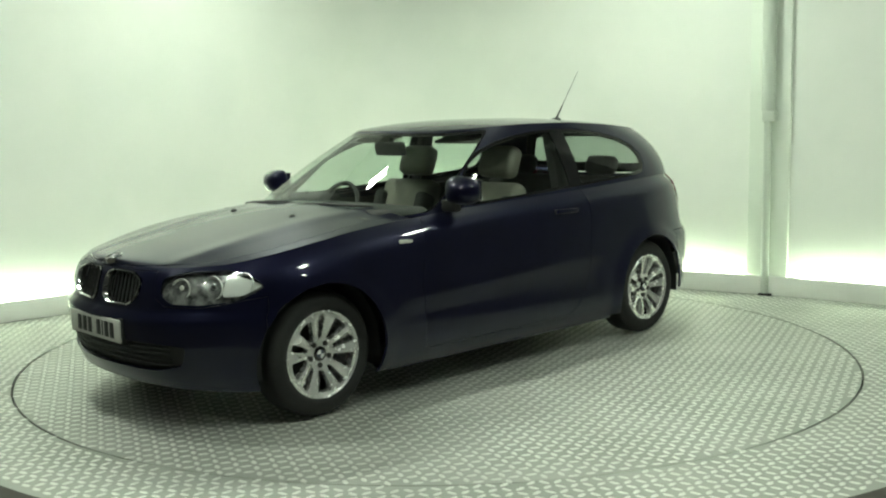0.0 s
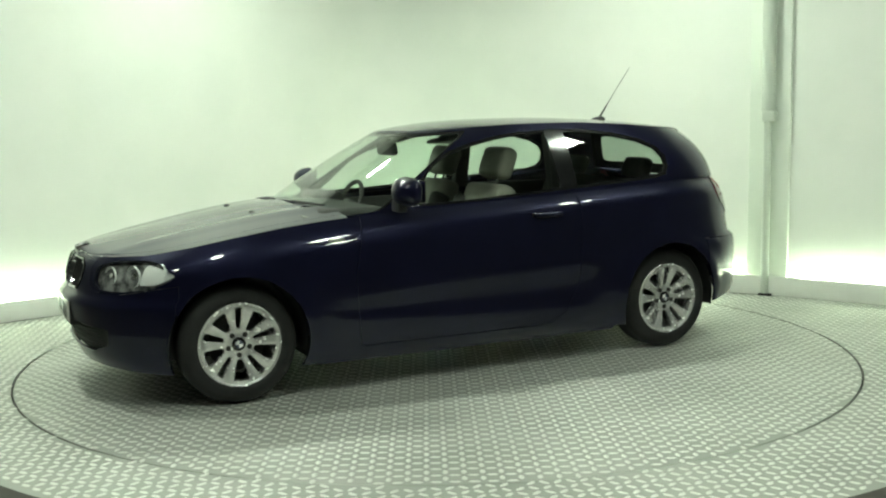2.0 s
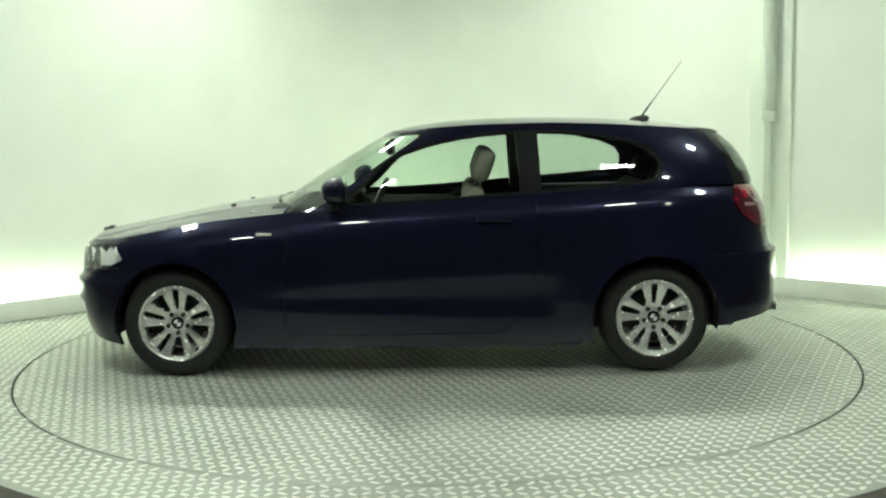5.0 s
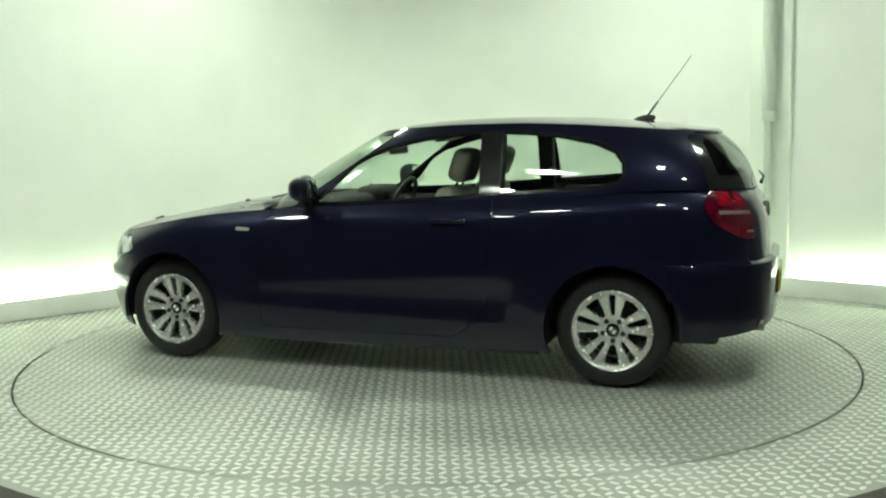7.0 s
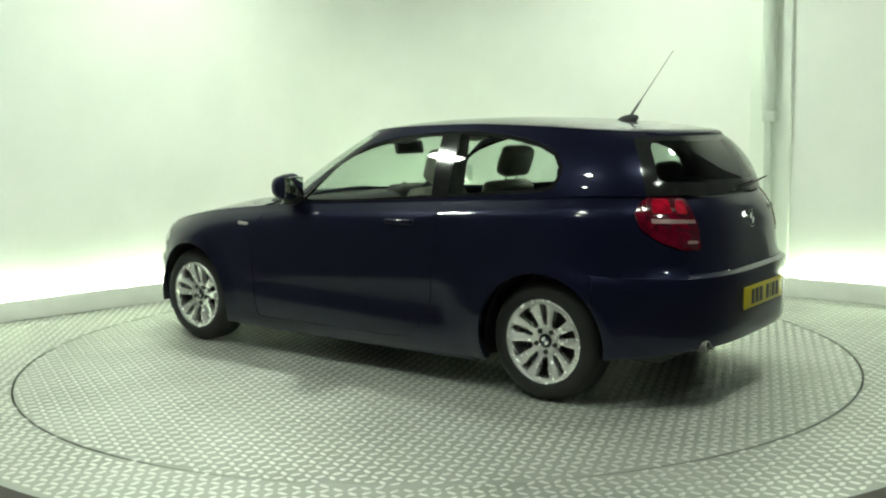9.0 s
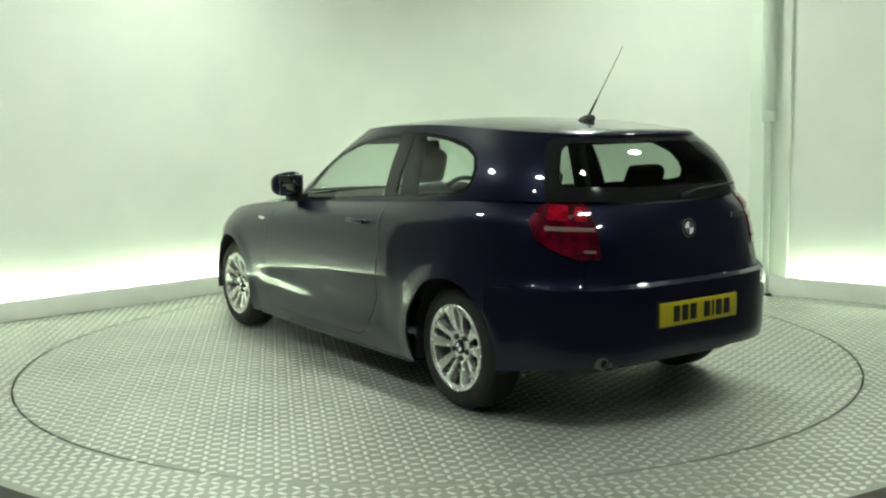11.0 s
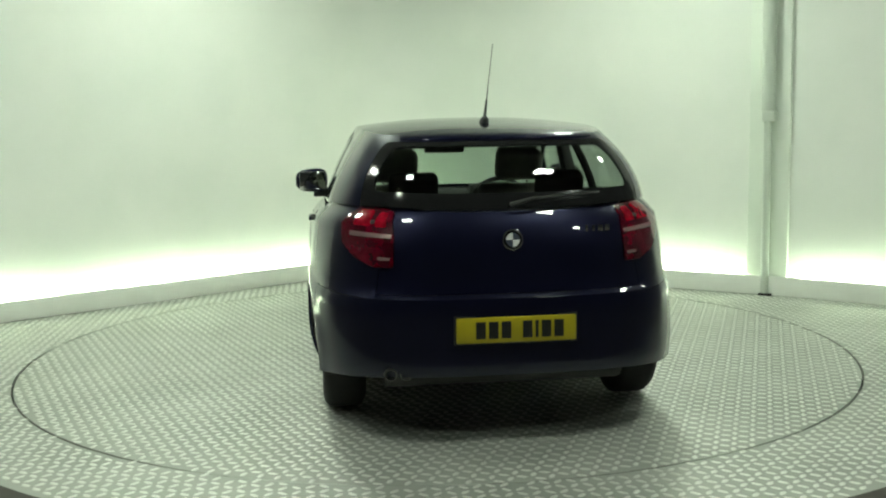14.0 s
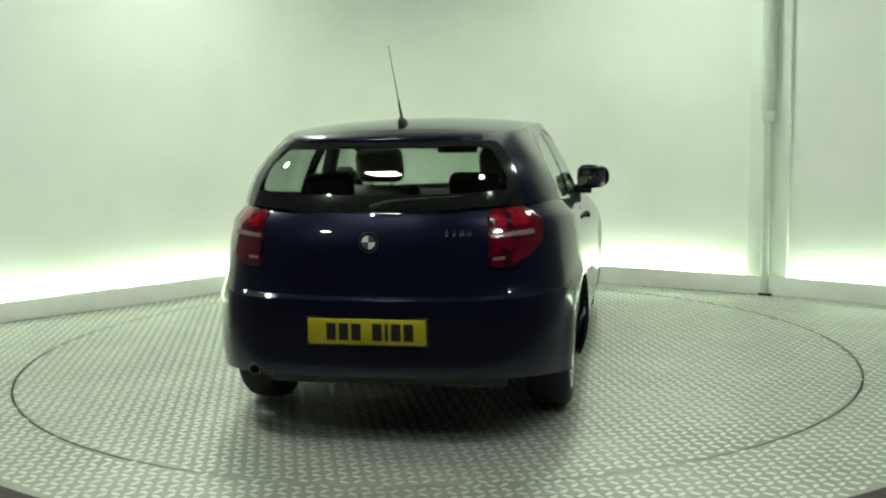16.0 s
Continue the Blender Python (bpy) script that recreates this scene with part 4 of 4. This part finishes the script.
# ---- wheels ----
def wheel_parts(owner):
    prof = [(0.205, 0.085), (0.215, 0.100), (0.235, 0.106), (0.262, 0.104), (0.282, 0.096), (0.297, 0.078), (0.303, 0.06), (0.304, 0.0), (0.303, -0.06), (0.296, -0.08), (0.26, -0.1), (0.21, -0.095), (0.205, -0.085)]
    bm = lathe(prof, 64)
    finish(bm, True, 50)
    part("tyre", bm, RUBBER, owner, "black rubber tyre")
    bm = lathe([(0.213, 0.094), (0.2145, 0.101), (0.211, 0.1045), (0.204, 0.102), (0.199, 0.092), (0.194, 0.05), (0.185, 0.0), (0.18, -0.08), (0.21, -0.09)], 64)
    finish(bm, True, 50)
    rim = part("rim", bm, ALLOY, owner, "silver alloy rim with ten openings")
    # spoke face: a dished disc with five wide and five narrow openings
    def hole(angle, r0, r1, w0, w1):
        p = rounded([(r0, -w0), (r1, -w1), (r1 + 0.006, 0), (r1, w1), (r0, w0)], 0.012, 5)
        c, s = math.cos(angle), math.sin(angle)
        return dense(np.stack([p[:, 0] * c - p[:, 1] * s, p[:, 0] * s + p[:, 1] * c], -1), 0.012)
    holes = []
    for k in range(5):
        a = math.radians(90 + 72 * k)
        holes.append(hole(a + math.radians(36), 0.080, 0.180, 0.014, 0.044))
        holes.append(hole(a, 0.078, 0.187, 0.0105, 0.0200))
    circle = np.array([(0.202 * math.cos(t), 0.202 * math.sin(t)) for t in np.linspace(0, 2 * np.pi, 73)[:-1]])
    u, t = cut_sheet(44, 44, (0.42, 0.42), [o + 0.21 for o in holes + [circle]])
    u = u - 0.21
    c = u[t].mean(1)
    ok = inside(c[:, 0], c[:, 1], circle)
    for o in holes:
        ok &= ~inside(c[:, 0], c[:, 1], o)
    t = t[ok]
    r = np.hypot(u[:, 0], u[:, 1])
    y = np.interp(r, [0, 0.03, 0.06, 0.10, 0.15, 0.19, 0.205], [0.070, 0.070, 0.066, 0.078, 0.092, 0.100, 0.097])
    turn = np.arctan2(u[:, 1], u[:, 0]) - math.radians(90 + 18)
    y = y + 0.0075 * np.cos(10 * turn) * np.clip((r - 0.07) / 0.04, 0, 1) * np.clip((0.195 - r) / 0.02, 0, 1)
    bm = bmesh.new()
    vs = [bm.verts.new((a, b, q)) for (a, q), b in zip(u, y)]
    for tri in t:
        bm.faces.new([vs[k] for k in tri])
    bmesh.ops.delete(bm, geom=[v for v in bm.verts if not v.link_faces], context="VERTS")
    bmesh.ops.recalc_face_normals(bm, faces=bm.faces)
    if sum(f.normal.y for f in bm.faces) < 0:
        bmesh.ops.reverse_faces(bm, faces=bm.faces)
    rim_edges = [e for e in bm.edges if len(e.link_faces) == 1]
    made = bmesh.ops.extrude_edge_only(bm, edges=rim_edges)["geom"]
    for v in made:
        if isinstance(v, bmesh.types.BMVert):
            v.co.y -= 0.035
    for f in bm.faces:
        f.smooth = True
    for e in rim_edges:
        e.smooth = False
    part("spoke_face", bm, ALLOY, rim)
    bm = lathe([(0.0005, 0.0), (0.145, 0.0), (0.145, -0.02), (0.0005, -0.02)], 40)
    bmesh.ops.transform(bm, matrix=Matrix.Translation((0, 0.02, 0)), verts=bm.verts)
    finish(bm, True, 30)
    part("brake_disc", bm, STEEL_DARK, owner, "dark iron brake disc")
    bm = lathe([(0.0005, 0.078), (0.026, 0.078), (0.034, 0.075), (0.036, 0.070), (0.036, 0.06)], 32)
    finish(bm, True, 30)
    cap_ob = part("hub_cap", bm, GLOSS_BLACK, owner, "round hub badge with blue and white quarters")
    badge_quarters(cap_ob, 0.020, Matrix.Translation((0, 0.0788, 0)))
    for k in range(5):
        a = math.radians(54 + 72 * k)
        bm = bmesh.new()
        c = Vector((0.056 * math.cos(a), 0.0, 0.056 * math.sin(a)))
        rod(bm, c + Vector((0, 0.05, 0)), c + Vector((0, 0.0735, 0)), 0.0135, seg=10)
        finish(bm, True, 40)
        part("wheel_bolt", bm, STEEL_DARK, owner)


def badge_quarters(parent, r, m):
    """Blue and white quarter discs facing +y of m."""
    for k in range(4):
        bm = bmesh.new()
        mid_v = bm.verts.new((0, 0.001, 0))
        arc = [bm.verts.new((r * math.cos(a), 0.0, r * math.sin(a))) for a in (math.radians(90 * k + 90 * j / 8) for j in range(9))]
        low = [bm.verts.new((v.co.x, -0.002, v.co.z)) for v in arc]
        for j in range(8):
            bm.faces.new((mid_v, arc[j], arc[j + 1]))
            bm.faces.new((arc[j], low[j], low[j + 1], arc[j + 1]))
        bmesh.ops.transform(bm, matrix=m, verts=bm.verts)
        finish(bm, False)
        part("badge_quarter", bm, BLUE if k % 2 else BADGE_WHITE, parent)


def wheel(x, side):
    w = new("wheel")
    w.parent = car
    w.matrix_local = pose(x, 0.715 * side, HUB_Z, 0, 0, 0 if side > 0 else 180)
    return w


first = wheel(AXLE, 1)
tagged(first, "silver ten-opening alloy wheel with black tyre")
wheel_parts(first)
for x, side in ((-AXLE, 1), (AXLE, -1), (-AXLE, -1)):
    w = copy_thing(first, pose(x, (0.715 if x > 0 else 0.718) * side, HUB_Z, 0, 0, 0 if side > 0 else 180))


# ---- badges, plates, lamps on the flank ----
def roundel(x, z, tilt, r=0.041, facing=-1):
    m = Matrix.Translation((x, 0, z)) @ Matrix.Rotation(radians(90 if facing < 0 else -90), 4, "Z") @ Matrix.Rotation(radians(tilt), 4, "X")
    bm = lathe([(0.0005, 0.003), (r * 0.66, 0.003), (r * 0.68, 0.005), (r * 0.9, 0.005), (r, 0.003), (r, -0.02)], 40)
    bmesh.ops.transform(bm, matrix=m, verts=bm.verts)
    finish(bm, True, 30)
    ob = part("badge", bm, CHROME, car, "round chrome-rimmed badge with blue and white quarters")
    bm = lathe([(r * 0.68, 0.0052), (r * 0.70, 0.0062), (r * 0.88, 0.0062), (r * 0.9, 0.0052)], 40)
    bmesh.ops.transform(bm, matrix=m, verts=bm.verts)
    finish(bm, True, 30)
    part("badge_ring", bm, GLOSS_BLACK, ob)
    badge_quarters(ob, r * 0.66, m @ Matrix.Translation((0, 0.0042, 0)))


roundel(float(tail_x(0.885)) - 0.008, 0.888, 6, 0.045)
roundel(1.965, 0.775, 74, facing=1)


lettering = None
for k, (wd, hi) in enumerate(((0.012, 0.026), (0.012, 0.026), (0.024, 0.026), (0.022, 0.026))):
    at = -0.335 - 0.032 * k
    c = shell(RING - abs(at), 0.925)
    bm = boxed((float(c[0]) - 0.004, at - wd / 2, 0.912), (float(c[0]) + 0.006, at + wd / 2, 0.912 + hi), 0.002)
    if lettering is None:
        lettering = part("model_lettering", bm, CHROME, tailgate, "small chrome lettering bars")
    else:
        part("lettering_bar", bm, CHROME, lettering)


def plate(x, z, mat, facing, label):
    m = Matrix.Translation((x, 0, z)) @ Matrix.Rotation(radians(90 if facing < 0 else -90), 4, "Z")
    ob = part("number_plate", boxed((-0.26, 0.0, -0.0555), (0.26, 0.012, 0.0555), 0.006, m), mat, car, label)
    at = -0.205
    for k in range(7):
        wd = 0.042 if k != 2 else 0.014
        part("plate_bar", boxed((at, 0.0115, -0.037), (at + wd, 0.0135, 0.037), 0.001, m), INK, ob)
        at += wd + (0.013 if k != 3 else 0.05)
    part("plate_holder", boxed((-0.268, -0.06, -0.063), (0.268, 0.001, 0.063), 0.004, m), BLACK_TRIM, ob)


plate(-2.135, 0.512, YELLOW, -1, "yellow number plate with dark bars")
plate(2.072, 0.452, WHITE, 1, "white number plate with dark bars")

for s in (1, -1):
    c = shell(float(s_at(0.815, 0.805)), 0.805)
    m = Matrix.Translation((0.815, s * float(c[1]), 0.800)) @ Matrix.Diagonal((1, s, 1, 1)) @ Matrix.Rotation(radians(-4), 4, "Y")
    bm = boxed((-0.045, -0.006, -0.011), (0.045, 0.005, 0.011), 0.005, m)
    part("side_indicator", bm, AMBER_WHITE, car, "small white side indicator lamp")
    # door handle: grip bar on two feet before a shallow cup
    hy = float(shell(float(s_at(-0.45, 0.865)), 0.865)[1])
    owner = door if s > 0 else door_far
    mm = Matrix.Translation((-0.45, s * hy, 0.868)) @ Matrix.Diagonal((1, s, 1, 1))
    bm = boxed((-0.095, 0.012, -0.013), (0.095, 0.030, 0.013), 0.008, mm, 3)
    part("door_handle", bm, PAINT, owner, "navy body-coloured door handle")
    for dx in (-0.08, 0.08):
        part("handle_foot", boxed((dx - 0.012, -0.01, -0.01), (dx + 0.012, 0.016, 0.01), 0.003, mm), BLACK_TRIM, owner)


# ---- door mirrors ----
def door_mirror(s):
    bm = bmesh.new()
    bmesh.ops.create_uvsphere(bm, u_segments=28, v_segments=16, radius=1)
    for v in bm.verts:
        x, y, z = v.co
        # blunt behind, rounded ahead, a little square seen from the front
        q = (abs(y) ** 3.2 + abs(z) ** 3.2) ** (1 / 3.2)
        n = math.hypot(y, z)
        k = n / q if q > 1e-6 else 1
        v.co = Vector((0.095 * x if x > 0 else 0.042 * x, 0.105 * y * k, 0.076 * z * k * (1 - 0.12 * y)))
    bmesh.ops.transform(bm, matrix=Matrix.Translation((0.40, 0.85, 1.035)) @ Matrix.Rotation(radians(8), 4, "Z"), verts=bm.verts)
    bmesh.ops.transform(bm, matrix=Matrix.Diagonal((1, s, 1, 1)), verts=bm.verts)
    finish(bm, True, 60)
    ob = part("door_mirror", bm, PAINT, car, "navy door mirror with mirror glass facing back")
    bm = bmesh.new()
    box(bm, (0.41, 0.735, 0.925), (0.46, 0.84, 0.985), None, 0.008)
    bmesh.ops.transform(bm, matrix=Matrix.Diagonal((1, s, 1, 1)), verts=bm.verts)
    finish(bm)
    part("mirror_foot", bm, BLACK_TRIM, ob)
    m = Matrix.Diagonal((1, s, 1, 1)) @ Matrix.Translation((0.358, 0.845, 1.035)) @ Matrix.Rotation(radians(8), 4, "Z")
    part("mirror_glass", boxed((-0.006, -0.085, -0.058), (0.002, 0.085, 0.058), 0.003, m), MIRROR, ob, "mirror glass")


door_mirror(1)
door_mirror(-1)

# ---- aerial on the roof ----
bm = bmesh.new()
bmesh.ops.create_uvsphere(bm, u_segments=16, v_segments=10, radius=1, matrix=Matrix.Translation((-1.37, 0, 1.392)) @ Matrix.Rotation(radians(12), 4, "Y") @ Matrix.Diagonal((0.07, 0.022, 0.028, 1)))
finish(bm)
aerial = part("aerial", bm, BLACK_TRIM, car, "black whip aerial leaning back from the roof")
bm = bmesh.new()
A0, A1 = Vector((-1.38, 0, 1.40)), Vector((-1.635, 0, 1.75))
rod(bm, A0, A0 + (A1 - A0) * 0.28, 0.008, 0.0045, 10)
rod(bm, A0 + (A1 - A0) * 0.2, A1, 0.0026, 0.0014, 8)
finish(bm)
part("whip", bm, BLACK_TRIM, aerial)

# ---- wipers ----
for pts in (((0.845, -0.08, 0.955), (0.835, 0.18, 0.964), (0.775, 0.54, 0.962)), ((0.83, -0.56, 0.935), (0.845, -0.34, 0.955), (0.845, -0.13, 0.960))):
    bm = bmesh.new()
    pts = [Vector(q) for q in pts]
    for a, b in zip(pts, pts[1:]):
        rod(bm, a, b, 0.009, 0.006, 8)
    finish(bm)
    w = part("wiper", bm, BLACK_TRIM, car, "black windscreen wiper")
    bm = bmesh.new()
    rod(bm, pts[0] + Vector((0, 0, -0.03)), pts[0] + Vector((0, 0, 0.006)), 0.014, 0.012, 12)
    finish(bm)
    part("wiper_pivot", bm, BLACK_TRIM, w)
bm = bmesh.new()
loops = [[bm.verts.new((x, k * 0.06, z - 0.0013 * k * k / 4)) for x, z in ((0.70, 0.918), (0.70, 0.944), (0.708, 0.950), (0.922, 0.950), (0.93, 0.944), (0.93, 0.918))] for k in range(-11, 12)]
for a, b in zip(loops, loops[1:]):
    for j in range(6):
        bm.faces.new((a[j], a[(j + 1) % 6], b[(j + 1) % 6], b[j]))
bm.faces.new(loops[0])
bm.faces.new(loops[-1])
finish(bm)
part("cowl", bm, BLACK_TRIM, car, "black cowl under the windscreen")
bm = bmesh.new()
for a, b, ra, rb in (((-2.028, 0.0, 1.035), (-2.038, -0.10, 1.062), 0.011, 0.007), ((-2.038, -0.10, 1.062), (-2.0, -0.40, 1.080), 0.007, 0.004)):
    rod(bm, a, b, ra, rb, 8)
finish(bm)
part("rear_wiper", bm, BLACK_TRIM, car, "black rear wiper arm")
for y in (0.28, -0.28):
    bm = bmesh.new()
    bmesh.ops.create_uvsphere(bm, u_segments=10, v_segments=6, radius=0.014, matrix=Matrix.Translation((1.10, y, 0.922)) @ Matrix.Diagonal((1.4, 1, 0.8, 1)))
    finish(bm)
    part("washer_jet", bm, BLACK_TRIM, car)


# ---- inside the car ----
def pad(lo, hi, m=None, r=0.04):
    return boxed(lo, hi, r, m, 4)


def seat(x, y, mat):
    ob = new("seat")
    ob.parent = car
    ob.location = (x, y, 0)
    tagged(ob, "grey leather front seat with headrest")
    part("cushion", pad((-0.25, -0.25, 0.32), (0.27, 0.25, 0.50)), mat, ob)
    lean = Matrix.Translation((-0.22, 0, 0.46)) @ Matrix.Rotation(radians(-20), 4, "Y")
    part("backrest", pad((-0.07, -0.235, -0.02), (0.06, 0.235, 0.60), lean, 0.05), mat, ob)
    for sgn in (1, -1):
        part("bolster", pad((-0.02, sgn * 0.20 - 0.045, 0.05), (0.11, sgn * 0.20 + 0.045, 0.50), lean, 0.035), DARK_CLOTH, ob)
        bm = bmesh.new()
        rod(bm, lean @ Vector((0, sgn * 0.06, 0.58)), lean @ Vector((0, sgn * 0.06, 0.68)), 0.007, seg=8)
        finish(bm)
        part("headrest_stem", bm, CHROME, ob)
    part("headrest", pad((-0.055, -0.14, 0.635), (0.06, 0.14, 0.83), lean, 0.045), mat, ob)


seat(0.07, 0.37, LEATHER)
seat(0.07, -0.37, LEATHER)
part("rear_bench", pad((-1.22, -0.62, 0.34), (-0.70, 0.62, 0.54)), DARK_CLOTH, car)
lean = Matrix.Translation((-1.20, 0, 0.50)) @ Matrix.Rotation(radians(-22), 4, "Y")
part("rear_backrest", pad((-0.08, -0.64, -0.03), (0.05, 0.64, 0.56), lean, 0.05), DARK_CLOTH, car, "dark grey rear seat back")
for y in (0.36, -0.36):
    part("rear_headrest", pad((-0.04, -0.12, 0.57), (0.045, 0.12, 0.70), lean @ Matrix.Translation((0, y, 0)), 0.035), DARK_CLOTH, car)
part("parcel_shelf", boxed((-1.92, -0.60, 0.955), (-1.45, 0.60, 0.975), 0.008), DARK_CLOTH, car, "dark parcel shelf")
part("dashboard", pad((0.42, -0.64, 0.60), (0.84, 0.64, 0.945), None, 0.06), DASH, car, "dark grey dashboard")
part("instrument_hood", pad((0.38, -0.55, 0.90), (0.56, -0.20, 0.985), None, 0.04), DASH, car)
part("centre_console", pad((-0.35, -0.11, 0.28), (0.55, 0.11, 0.56), None, 0.04), DASH, car)
bm = bmesh.new()
n, R, r = 40, 0.185, 0.015
rings = []
for k in range(n):
    a = 2 * math.pi * k / n
    rings.append([bm.verts.new(((r * math.sin(b)), (R + r * math.cos(b)) * math.cos(a), (R + r * math.cos(b)) * math.sin(a))) for b in (2 * math.pi * j / 8 for j in range(8))])
for k in range(n):
    for j in range(8):
        bm.faces.new((rings[k][j], rings[k][(j + 1) % 8], rings[(k + 1) % n][(j + 1) % 8], rings[(k + 1) % n][j]))
m_wheel = Matrix.Translation((0.30, -0.37, 0.86)) @ Matrix.Rotation(radians(-24), 4, "Y")
bmesh.ops.transform(bm, matrix=m_wheel, verts=bm.verts)
finish(bm)
steering = part("steering_wheel", bm, BLACK_TRIM, car, "black three-spoke steering wheel")
for a in (0, 180, 270):
    bm = bmesh.new()
    rod(bm, (0, 0, 0), (0, 0.18 * math.cos(radians(a)), 0.18 * math.sin(radians(a))), 0.016, 0.013, 8)
    bmesh.ops.transform(bm, matrix=m_wheel, verts=bm.verts)
    finish(bm)
    part("spoke", bm, BLACK_TRIM, steering)
part("airbag_pad", pad((-0.03, -0.07, -0.06), (0.03, 0.07, 0.06), m_wheel, 0.025), BLACK_TRIM, steering)
bm = bmesh.new()
rod(bm, m_wheel @ Vector((0.02, 0, 0)), m_wheel @ Vector((0.26, 0, 0)), 0.035, seg=12)
finish(bm)
part("column", bm, BLACK_TRIM, steering)
bm = pad((-0.02, -0.13, -0.042), (0.02, 0.13, 0.042), Matrix.Translation((0.17, 0, 1.245)) @ Matrix.Rotation(radians(12), 4, "Y"), 0.018)
inner_mirror = part("rear_view_mirror", bm, BLACK_TRIM, car, "black inner rear-view mirror")
bm = bmesh.new()
rod(bm, (0.17, 0, 1.26), (0.155, 0, 1.305), 0.012, 0.016, 10)
finish(bm)
part("mirror_stem", bm, BLACK_TRIM, inner_mirror)
for y in (0.38, -0.38):
    part("sun_visor", pad((-0.02, -0.17, -0.008), (0.15, 0.17, 0.008), Matrix.Translation((-0.14, y, 1.325)) @ Matrix.Rotation(radians(18), 4, "Y"), 0.007), LINING, car)
for s in (1, -1):
    bm = boxed((-0.70, 0.62, 0.95), (-0.60, 0.68, 1.32), 0.01)
    for v in bm.verts:
        k = (v.co.z - 0.95) / 0.37
        v.co.y -= 0.09 * k
        v.co.y *= s
    finish(bm)
    part("inner_pillar", bm, DASH, car)


# ---- what moves ----
def motions():
    deck_rows, car_rows = [], []
    for k in range(33):
        t = 0.5 * k
        m = pose(0, 0, 0, 0, 0, TURN_START + TURN_RATE * t)
        deck_rows.append((t, m))
        car_rows.append((t, m @ pose(CAR_X, CAR_Y, 0.0025)))
    walk(turntable, deck_rows)
    walk(car, car_rows)


motions()
